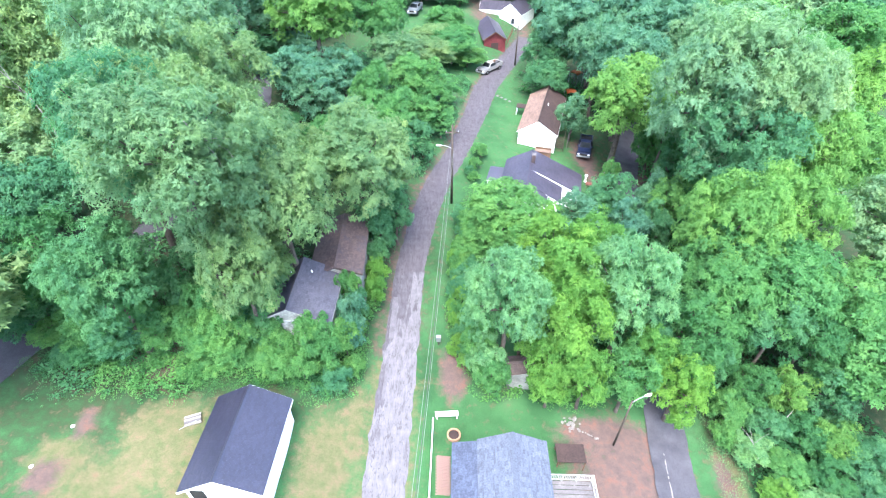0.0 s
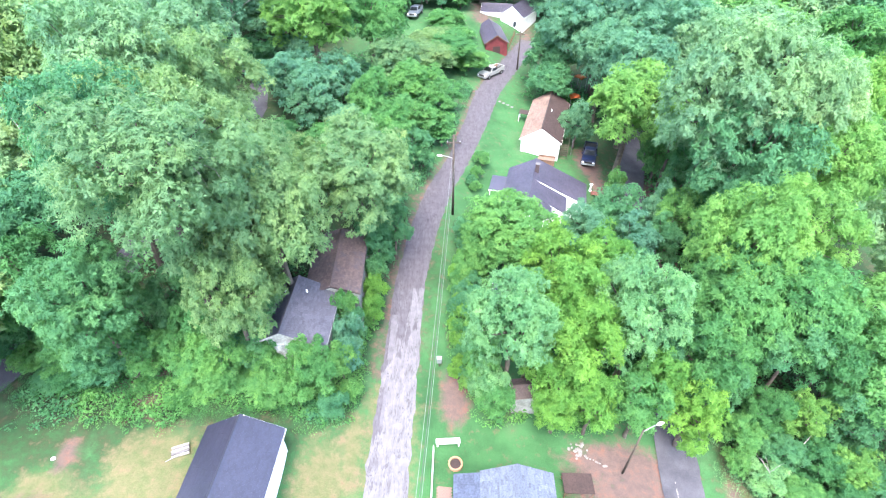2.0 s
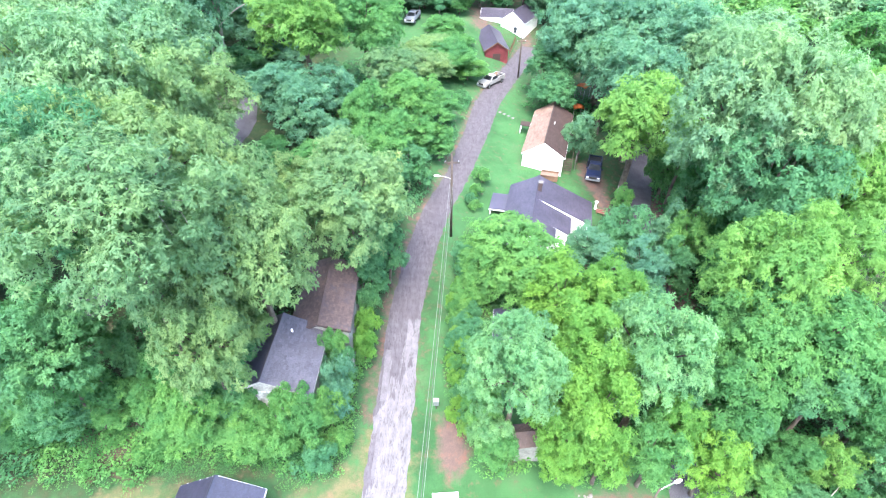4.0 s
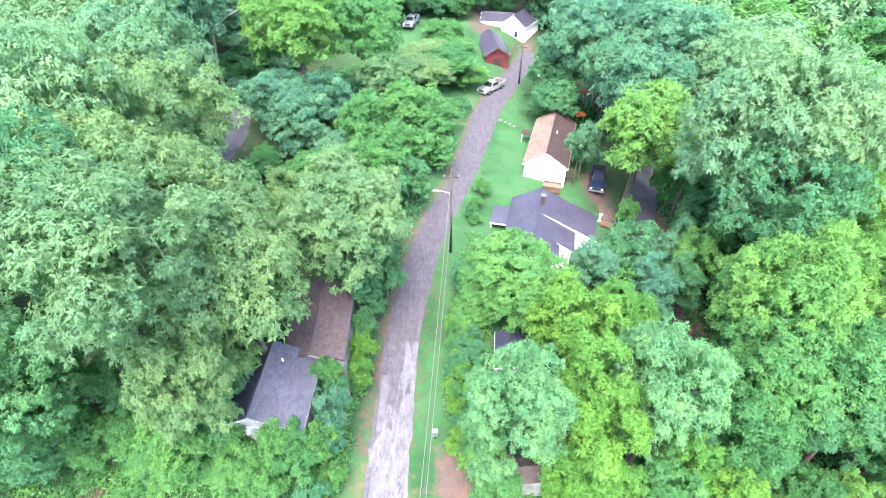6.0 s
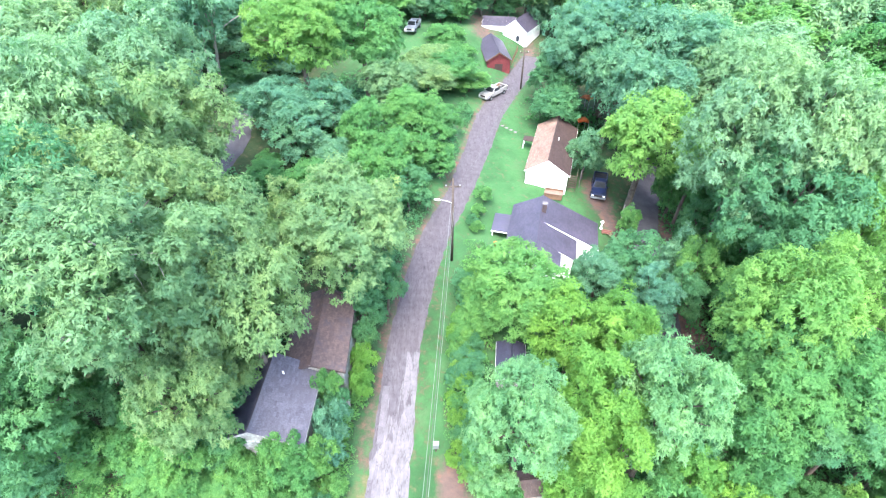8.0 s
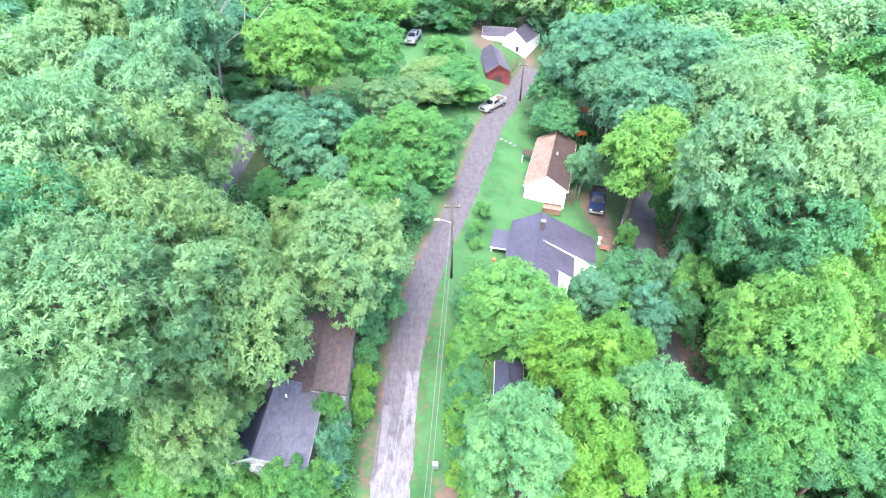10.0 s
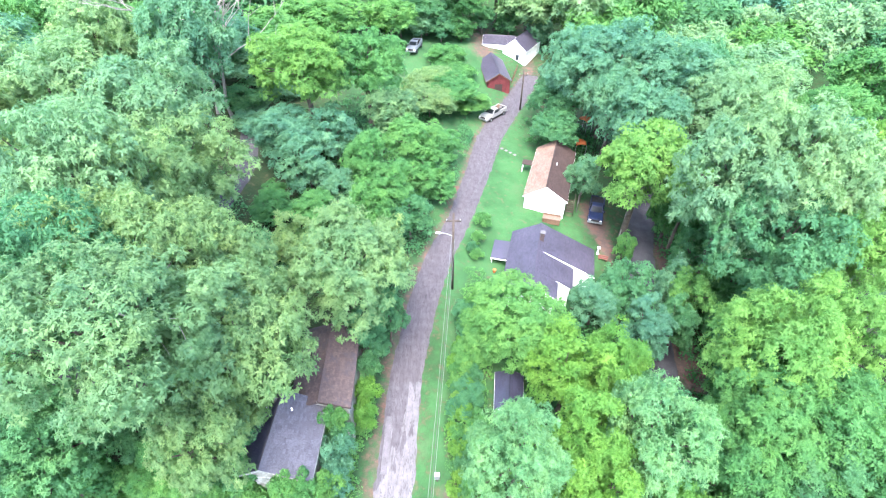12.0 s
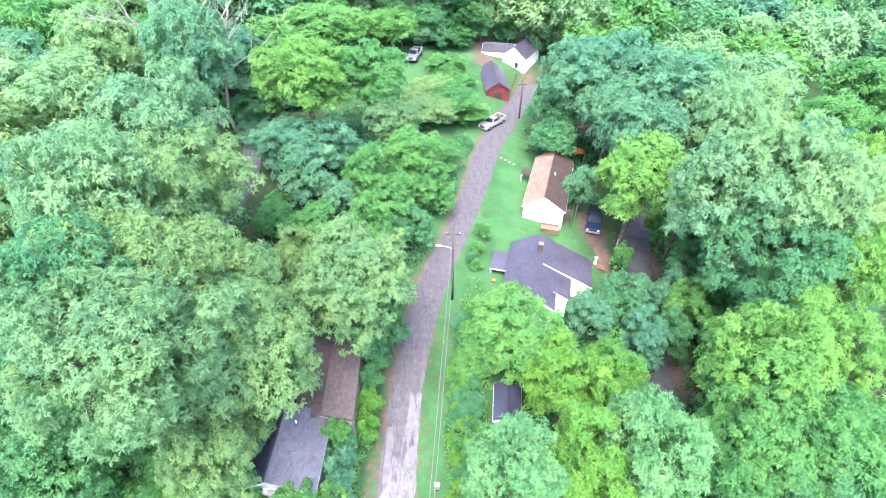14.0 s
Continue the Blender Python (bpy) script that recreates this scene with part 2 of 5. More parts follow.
def ground_build(nt, b):
    v = place(nt)
    f1, f2, f3 = noise_fac(nt, v, 0.22, 5), noise_fac(nt, v, 1.3, 6, 0.65), noise_fac(nt, v, 22.0, 3)
    grass = ramp(nt, f1, [(0.3, (0.021, 0.056, 0.021)), (0.55, (0.034, 0.09, 0.033)), (0.75, (0.053, 0.086, 0.04))])
    dry = ramp(nt, f2, [(0.35, (0.063, 0.075, 0.032)), (0.65, (0.103, 0.088, 0.049))])
    clay = ramp(nt, f2, [(0.3, (0.06, 0.045, 0.041)), (0.52, (0.084, 0.058, 0.05)), (0.72, (0.115, 0.058, 0.043))])
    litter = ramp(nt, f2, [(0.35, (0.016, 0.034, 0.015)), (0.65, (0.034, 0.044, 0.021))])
    sep = nt.nodes.new("ShaderNodeSeparateColor")
    a = nt.nodes.new("ShaderNodeAttribute")
    a.attribute_name = "cover"
    nt.links.new(a.outputs["Color"], sep.inputs[0])
    wob = nt.nodes.new("ShaderNodeMath")
    wob.operation = "MULTIPLY_ADD"
    nt.links.new(f2, wob.inputs[0])
    wob.inputs[1].default_value, wob.inputs[2].default_value = 1.6, -0.8

    def mask(s):
        m = nt.nodes.new("ShaderNodeMath")
        m.operation = "ADD"
        nt.links.new(s, m.inputs[0])
        nt.links.new(wob.outputs[0], m.inputs[1])
        return ramp(nt, m.outputs[0], [(0.12, (0, 0, 0)), (0.72, (1, 1, 1))])
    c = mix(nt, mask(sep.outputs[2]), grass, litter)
    c = mix(nt, mask(sep.outputs[0]), c, dry)
    c = mix(nt, mask(sep.outputs[1]), c, clay)
    grain = ramp(nt, f3, [(0.25, (0.72, 0.72, 0.72)), (0.75, (1.28, 1.28, 1.28))])
    nt.links.new(mix(nt, 1.0, c, grain, "MULTIPLY"), b.inputs["Base Color"])
    bump(nt, b, f3, 0.6, 0.05)


GROUND = material("ground_cover", ground_build, 0.95, 0.1)

# patches of bare or dry ground: (kind, x, y, rx, ry); kind 0 dry grass, 1 red clay, 2 leaf litter under trees
PATCHES = [
    (0, -19.0, 17.2, 2.5, 2.9), (0, -8.5, 16.8, 1.7, 3.5), (0, -21.5, 14.0, 2.4, 2.0), (0, -6.8, 20.5, 0.5, 2.6), (0, -16.8, 14.2, 0.8, 2.0),
    (1, -24.6, 18.2, 0.5, 1.0), (1, -25.4, 14.6, 0.9, 1.0), (0, -25.0, 15.5, 1.6, 1.6), (1, -21.0, 24.5, 2.5, 2.5), (1, -17.5, 27.0, 2.5, 2.5), (0, 23.5, 20.0, 1.0, 3.0), (1, 14.5, 17.5, 4.2, 3.0), (1, 0.9, 25.3, 1.0, 2.2), (1, 22.9, 18.4, 0.7, 1.5),
    (1, 28.8, 56.0, 1.6, 4.5), (1, 25.2, 43.0, 1.8, 3.5), (1, 20.3, 63.5, 1.5, 3.4), (1, 20.6, 58.6, 0.8, 2.4), (1, 14.0, 21.0, 4.0, 1.5),
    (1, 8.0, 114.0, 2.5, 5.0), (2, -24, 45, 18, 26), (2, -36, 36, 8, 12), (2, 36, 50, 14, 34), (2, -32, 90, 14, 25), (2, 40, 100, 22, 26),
]


def cover_of(x, y):
    out = [0.0, 0.0, 0.0]
    for k, px, py, rx, ry in PATCHES:
        r = math.hypot((x - px) / rx, (y - py) / ry)
        out[k] = max(out[k], min(1.0, max(0.0, 1.6 - r)))
    c, _, w = road_at(y)
    e = abs(x - c) - w
    if e < 1.0:
        k = 1 if y > 26 else 0
        out[k] = max(out[k], (0.6 if x < c else 0.5 if y <= 24 else 0.22) - 0.4 * max(e, 0))
    return out


gm = ground_sheet()
att = gm.color_attributes.new("cover", "FLOAT_COLOR", "POINT")
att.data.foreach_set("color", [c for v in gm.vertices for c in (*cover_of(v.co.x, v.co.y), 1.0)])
ground_ob = part("ground", gm, GROUND, smooth=True)
tagged(ground_ob, "green hillside lawn with dry and red clay patches", "ground", kind="structure")


# ---- the lane ----
def math_node(nt, op, a, b, c=None):
    m = nt.nodes.new("ShaderNodeMath")
    m.operation = op
    for sock, v in zip(m.inputs, (a, b, c)):
        if v is None:
            continue
        if hasattr(v, "is_output"):
            nt.links.new(v, sock)
        else:
            sock.default_value = v
    return m.outputs[0]


def road_build(nt, b):
    """Grey asphalt, worn through to a pale, cracked older surface along the lower stretch, mostly on the downhill side."""
    v = place(nt)
    sep = nt.nodes.new("ShaderNodeSeparateXYZ")
    nt.links.new(v, sep.inputs[0])
    x, y = sep.outputs[0], sep.outputs[1]
    mp = nt.nodes.new("ShaderNodeMapping")
    mp.inputs["Scale"].default_value = (1.0, 0.16, 1.0)
    nt.links.new(v, mp.inputs["Vector"])
    long = mp.outputs["Vector"]
    f2, f3, f4 = noise_fac(nt, long, 2.6, 6, 0.7), noise_fac(nt, v, 30.0, 3), noise_fac(nt, long, 1.5, 5, 0.6)
    f5 = noise_fac(nt, v, 1.6, 6, 0.7)
    pale = ramp(nt, f2, [(0.34, (0.074, 0.068, 0.075)), (0.45, (0.094, 0.088, 0.096)), (0.65, (0.113, 0.106, 0.116))])
    grey = ramp(nt, f2, [(0.32, (0.05, 0.045, 0.052)), (0.5, (0.066, 0.06, 0.069)), (0.68, (0.08, 0.073, 0.082))])
    # across: distance from the lane's middle; along: how far the wear has gone
    across = math_node(nt, "ADD", math_node(nt, "MULTIPLY_ADD", y, -0.04, 4.8), x)
    wear = math_node(nt, "MULTIPLY_ADD", y, -0.065, 1.85)
    wear = math_node(nt, "MULTIPLY_ADD", across, 0.3, wear)
    wear = math_node(nt, "MULTIPLY_ADD", f4, 2.6, wear)
    wear = math_node(nt, "MULTIPLY_ADD", wear, 0.25, 0.0)
    c = mix(nt, ramp(nt, wear, [(0.27, (0, 0, 0)), (0.285, (1, 1, 1))]), grey, pale)
    # the upper stretch was laid later: smoother, browner at its edges
    newer = ramp(nt, f2, [(0.35, (0.052, 0.046, 0.053)), (0.65, (0.07, 0.062, 0.07))])
    far = math_node(nt, "ADD", math_node(nt, "MULTIPLY_ADD", y, 0.5, -18.2), f5)
    c = mix(nt, ramp(nt, far, [(0.4, (0, 0, 0)), (0.55, (1, 1, 1))]), c, newer)
    crack = ramp(nt, noise_fac(nt, long, 3.4, 3, 0.55), [(0.478, (1, 1, 1)), (0.492, (0.55, 0.53, 0.53)), (0.5, (0.5, 0.48, 0.48)), (0.515, (1, 1, 1))])
    c = mix(nt, 0.8, c, crack, "MULTIPLY")
    blot = ramp(nt, f5, [(0.3, (0.78, 0.76, 0.76)), (0.6, (1.08, 1.08, 1.08))])
    c = mix(nt, 1.0, c, blot, "MULTIPLY")
    grain = ramp(nt, f3, [(0.25, (0.85, 0.85, 0.85)), (0.75, (1.15, 1.15, 1.15))])
    nt.links.new(mix(nt, 1.0, c, grain, "MULTIPLY"), b.inputs["Base Color"])
    bump(nt, b, f3, 0.4, 0.02)


ASPHALT_LANE = material("worn_lane", road_build, 0.9, 0.25)
DRIVE = speckled("dark_asphalt", (0.033, 0.0319, 0.0385), (0.0605, 0.0578, 0.066), 0.6, 16.0, 0.9, 0.25, 0.4)


def strip(name, line, mat, thick=0.05, jag=0.12, label="", step=0.5, category="road"):
    """A paved strip laid on the land: line of (x, y, half width)."""
    verts, faces = [], []
    ly = np.array(line, float)
    seg = np.concatenate([[0], np.cumsum(np.hypot(np.diff(ly[:, 0]), np.diff(ly[:, 1])))])
    ss = np.arange(0, seg[-1], step)
    cols = 9
    for i, s in enumerate(ss):
        x, y, w = (float(np.interp(s, seg, ly[:, k])) for k in range(3))
        x2, y2 = float(np.interp(s + 0.3, seg, ly[:, 0])), float(np.interp(s + 0.3, seg, ly[:, 1]))
        x1, y1 = float(np.interp(s - 0.3, seg, ly[:, 0])), float(np.interp(s - 0.3, seg, ly[:, 1]))
        d = Vector((x2 - x1, y2 - y1, 0)).normalized()
        n = Vector((d.y, -d.x, 0))
        for k in range(cols):
            u = -1 + 2 * k / (cols - 1)
            if k in (0, cols - 1):
                u *= 1 + jag * (noise.noise((s * 0.9, k * 9.1, 2.0)) + 0.6 * noise.noise((s * 2.7, k * 5.3, 8.0)))
            p = Vector((x, y, 0)) + n * u * w
            z = max(ground(p.x + ox, p.y + oy) for ox in (-0.35, 0, 0.35) for oy in (-0.25, 0.25))
            verts.append((p.x, p.y, z + thick - (0.06 if k in (0, cols - 1) else 0.0)))
        if i:
            for k in range(cols - 1):
                a = (i - 1) * cols + k
                faces.append((a, a + 1, a + cols + 1, a + cols))
    ob = part(name, mesh_from(name, verts, faces), mat, smooth=True)
    return tagged(ob, label, category, kind="structure")


strip("road", [(road_at(y)[0], y, road_at(y)[2]) for y in np.arange(-60, 108, 2.0)], ASPHALT_LANE, label="narrow worn grey lane with cracked patched asphalt")


PATCH = speckled("asphalt_repair", (0.068, 0.062, 0.07), (0.1, 0.092, 0.102), 1.5, 20.0, 0.9, 0.25, 0.4)
for x, y, w, ln in [(-4.6, 30.8, 0.3, 5.0), (-4.85, 24.5, 0.16, 4.0)]:
    strip("road_patch", [(x, y - ln / 2, w), (x + 0.1, y, w * 1.1), (x + 0.12, y + ln / 2, w * 0.9)], PATCH, thick=0.065, jag=0.3, label="darker asphalt repair let into a worn lane", step=0.3, category="road patch")


# ---- trees ----
def leaf_mesh(name, corners, tone):
    """One three-cornered leaf a row of corners; tone (0 to 1) is shared by the leaves of a spray."""
    n = len(corners)
    me = bpy.data.meshes.new(name)
    me.vertices.add(n * 3)
    me.vertices.foreach_set("co", corners.astype(np.float32).ravel())
    me.loops.add(n * 3)
    me.loops.foreach_set("vertex_index", np.arange(n * 3, dtype=np.int32))
    me.polygons.add(n)
    me.polygons.foreach_set("loop_start", np.arange(n, dtype=np.int32) * 3)
    me.update(calc_edges=True)
    at = me.attributes.new("spray", "FLOAT", "FACE")
    at.data.foreach_set("value", np.asarray(tone, dtype=np.float32))
    return me


def unit(v):
    return v / (np.linalg.norm(v, axis=-1, keepdims=True) + 1e-9)


def crown_mesh(seed, R, H, boughs, lobes, tufts, leaves, size, low=-0.35, slim=0.3, droop=0.3):
    """Sprays of leaves on lobes, lobes on boughs, boughs on the outside of an uneven crown, its middle at the origin."""
    rng = np.random.default_rng(seed)
    k = np.arange(boughs) + 0.5
    up = 0.93 - (0.93 - low) * k / boughs + rng.normal(0, 0.05, boughs)
    az = k * 2.39996 + rng.normal(0, 0.22, boughs)
    flat = np.sqrt(np.clip(1 - up * up, 0.02, 1))
    bdir = np.stack([flat * np.cos(az), flat * np.sin(az), up], 1)
    br = rng.uniform(0.27, 0.42, boughs)
    bough = bdir * (rng.uniform(0.76, 1.0, boughs) - br)[:, None]
    # lobes over the outer side of each bough
    j = np.arange(lobes) + 0.5
    lu = 1 - 1.5 * j / lobes
    la = j * 2.39996
    lf = np.sqrt(np.clip(1 - lu * lu, 0, 1))
    ball = np.stack([lf * np.cos(la), lf * np.sin(la), lu], 1)
    turn = rng.uniform(0, math.tau, boughs)
    c, s_ = np.cos(turn), np.sin(turn)
    ld = np.stack([ball[None, :, 0] * c[:, None] - ball[None, :, 1] * s_[:, None], ball[None, :, 0] * s_[:, None] + ball[None, :, 1] * c[:, None], np.repeat(ball[None, :, 2], boughs, 0)], 2)
    ld = unit(ld + bdir[:, None] * 0.55 + rng.normal(0, 0.16, ld.shape))
    cen = (bough[:, None] + ld * (br[:, None] * rng.uniform(0.64, 1.16, (boughs, lobes)))[..., None]).reshape(-1, 3) * np.array([R, R, H])
    ld = ld.reshape(-1, 3)
    lr = R * rng.uniform(0.11, 0.19, len(cen))
    # sprays over the upper and outer side of each lobe
    i = np.arange(tufts) + 0.5
    tu = 1 - 1.35 * i / tufts
    ta = i * 2.39996
    tf = np.sqrt(np.clip(1 - tu * tu, 0, 1))
    dome = np.stack([tf * np.cos(ta), tf * np.sin(ta), tu], 1)
    td = unit(dome[None] + ld[:, None] * 0.45 + rng.normal(0, 0.2, (len(cen), tufts, 3)))
    tc = cen[:, None] + td * (lr[:, None] * rng.uniform(0.64, 1.28, (len(cen), tufts)))[..., None] * np.array([1, 1, 0.8])
    tc, td = tc.reshape(-1, 3), td.reshape(-1, 3)
    nt = len(tc)
    axis = unit(td * 0.75 + np.array([0, 0, 0.5]))
    e1 = unit(np.cross(axis, rng.normal(0, 1, (nt, 3))))
    e2 = np.cross(axis, e1)
    phi = np.arange(leaves) * (2.39996) + rng.uniform(0, 0.9, (nt, leaves))
    out = e1[:, None] * np.cos(phi)[..., None] + e2[:, None] * np.sin(phi)[..., None]
    rise = rng.uniform(-0.25, 0.75, (nt, leaves, 1))
    along = unit(out + axis[:, None] * rise + np.array([0, 0, -droop]) * rng.uniform(0.3, 1.6, (nt, leaves, 1)))
    span = size * rng.uniform(0.75, 1.3, (nt, 1, 1))
    L = span * rng.uniform(0.6, 1.15, (nt, leaves, 1))
    base = tc[:, None] + along * span * rng.uniform(0.0, 0.85, (nt, leaves, 1)) + axis[:, None] * size * rng.uniform(-0.3, 0.25, (nt, leaves, 1))
    side = unit(np.cross(along, axis[:, None] + rng.normal(0, 0.3, (nt, leaves, 3))))
    W = L * slim * rng.uniform(0.75, 1.25, (nt, leaves, 1))
    corners = np.stack([base + side * W, base + along * L, base - side * W], 2).reshape(-1, 3, 3)
    tone = np.repeat(np.clip(rng.normal(0.5, 0.15, nt) + np.repeat(rng.normal(0, 0.15, len(cen)), tufts), 0, 1), leaves)
    # sparse leaves inside, their shade put into the colour as a dark tone
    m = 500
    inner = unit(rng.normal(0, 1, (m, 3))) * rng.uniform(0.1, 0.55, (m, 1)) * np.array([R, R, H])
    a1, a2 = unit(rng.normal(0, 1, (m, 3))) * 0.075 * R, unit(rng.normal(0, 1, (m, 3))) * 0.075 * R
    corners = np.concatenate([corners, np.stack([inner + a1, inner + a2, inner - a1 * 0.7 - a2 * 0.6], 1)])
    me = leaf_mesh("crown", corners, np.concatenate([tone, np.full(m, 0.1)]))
    me.materials.append(LEAF["mid"])
    return me, cen


def joined(tubes, name):
    bm = bmesh.new()
    for t in tubes:
        me = bpy.data.meshes.new("limb")
        t.to_mesh(me)
        t.free()
        bm.from_mesh(me)
        bpy.data.meshes.remove(me)
    me = bpy.data.meshes.new(name)
    bm.to_mesh(me)
    bm.free()
    me.materials.append(BARK)
    return me


def trunk_mesh(seed, H, base, cen):
    """A tapered trunk from the ground (z = -base) up to the crown's middle, and the limbs that fan out from it to the lobes."""
    rng = random.Random(seed)
    r0 = 0.03 * (base + H)
    pts = [Vector((0, 0, -base - 0.3)).lerp(Vector((0, 0, 0)), k / 6) + Vector((rng.uniform(-1, 1), rng.uniform(-1, 1), 0)) * 0.12 * (0 < k < 6) for k in range(7)]
    trunk = joined([tube(pts, [r0 * (1.25 if k == 0 else 1 - 0.08 * k) for k in range(7)], 8)], "trunk")
    limbs = []
    for c in rng.sample(list(cen), min(14, len(cen))):
        b = Vector(c) * 0.93
        m = b * 0.5 + Vector((rng.uniform(-0.3, 0.3), rng.uniform(-0.3, 0.3), -0.25))
        limbs.append(tube([Vector((0, 0, rng.uniform(-0.3, 0.0) * H)), m, b], [r0 * 0.4, r0 * 0.22, r0 * 0.06], 5))
    return trunk, joined(limbs, "bough")


# archetypes: radius, half height, boughs, lobes a bough, sprays a lobe, leaves a spray, leaf length, lowest bough; last: radius, half height, crown middle over foot
KINDS = {
    "broad": [crown_mesh(s, 5.0, 4.8, 13, 9, 12, 13, 0.3, -0.6) + (5.0, 4.8, 8.0) for s in (1, 2, 3, 12)],
    "nearest": [crown_mesh(s, 5.0, 4.8, 15, 11, 18, 18, 0.185, -0.6, 0.26, 0.5) + (5.0, 4.8, 8.0) for s in (16, 17)],
    "near": [crown_mesh(s, 5.0, 4.8, 14, 10, 16, 16, 0.22, -0.6, 0.28, 0.45) + (5.0, 4.8, 8.0) for s in (14, 15, 18)],
    "round": [crown_mesh(s, 3.2, 3.7, 10, 9, 11, 13, 0.22, -0.75) + (3.2, 3.7, 4.6) for s in (4, 5, 13)],
    "back": [crown_mesh(s, 5.0, 4.8, 13, 9, 10, 11, 0.36, -0.6) + (5.0, 4.8, 8.0) for s in (21, 22, 23)],
    "round_back": [crown_mesh(s, 3.2, 3.7, 10, 8, 9, 11, 0.28, -0.75) + (3.2, 3.7, 4.6) for s in (24, 25)],
    "small": [crown_mesh(s, 1.6, 1.3, 7, 7, 8, 10, 0.17, -0.5) + (1.6, 1.3, 1.3) for s in (6, 7)],
    "far": [crown_mesh(s, 5.0, 4.8, 12, 7, 7, 8, 0.62, -0.7) + (5.0, 4.8, 8.0) for s in (8, 9)],
}
TRUNKS = {k: [trunk_mesh(7 * i + 1, v[3], v[4], v[1]) for i, v in enumerate(vs)] for k, vs in KINDS.items()}
LOOKS = {"fresh": "broadleaf tree with pale-tipped fresh green leaves", "lime": "broadleaf tree with light lime-green leaves", "mid": "broadleaf tree with dense green leaves", "yellow": "broadleaf tree with bright yellow-green leaves", "bright": "broadleaf tree with fresh green leaves", "blue": "broadleaf tree with blue-green leaves", "pale": "broadleaf tree with pale silvery-green leaves", "olive": "broadleaf tree with dull olive-green leaves", "deep": "broadleaf tree with deep green leaves"}
tree_rng = random.Random(11)


def tree(kind, tone, x, y, top, radius, deep=1.5, label=""):
    """A tree whose crown has that radius and reaches up to that height."""
    if y > 72 and kind in ("broad", "round"):
        kind = "back" if kind == "broad" else "round_back"
    n = tree_rng.randrange(len(KINDS[kind]))
    me, cen, R, H, base = KINDS[kind][n]
    g = ground(x, min(y, 200))
    s = radius / R
    hs = min(max((top - g) / (base + H), s * 0.6), s * deep)
    if kind in ("round", "round_back") and top - g < 10:
        hs = min((top - g - 0.3) / (H * 1.92), s * max(deep, 1.5))
    zc = top - H * hs * 0.98
    where = LOOKS[tone] + (", tall and wide" if radius > 5.5 else ", slim" if radius < 2.8 else "")
    t = thing("tree" if kind != "small" else "bush", pose(x, y, g - 0.1), label or where, "tree" if kind != "small" else "bush", "woodland trees" if kind != "small" else "bushes")
    turn = tree_rng.uniform(0, 360)
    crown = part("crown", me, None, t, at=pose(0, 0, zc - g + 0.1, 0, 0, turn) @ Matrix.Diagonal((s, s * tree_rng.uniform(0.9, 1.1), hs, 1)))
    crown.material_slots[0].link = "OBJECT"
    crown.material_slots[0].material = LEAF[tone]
    long = (zc - g + 0.1) / base
    part("trunk", TRUNKS[kind][n][0], None, t, at=pose(0, 0, zc - g + 0.1, 0, 0, turn) @ Matrix.Diagonal((min(s, long), min(s, long), long, 1)))
    part("bough", TRUNKS[kind][n][1], None, t, at=pose(0, 0, zc - g + 0.1, 0, 0, turn) @ Matrix.Diagonal((s, s, hs, 1)))
    return t


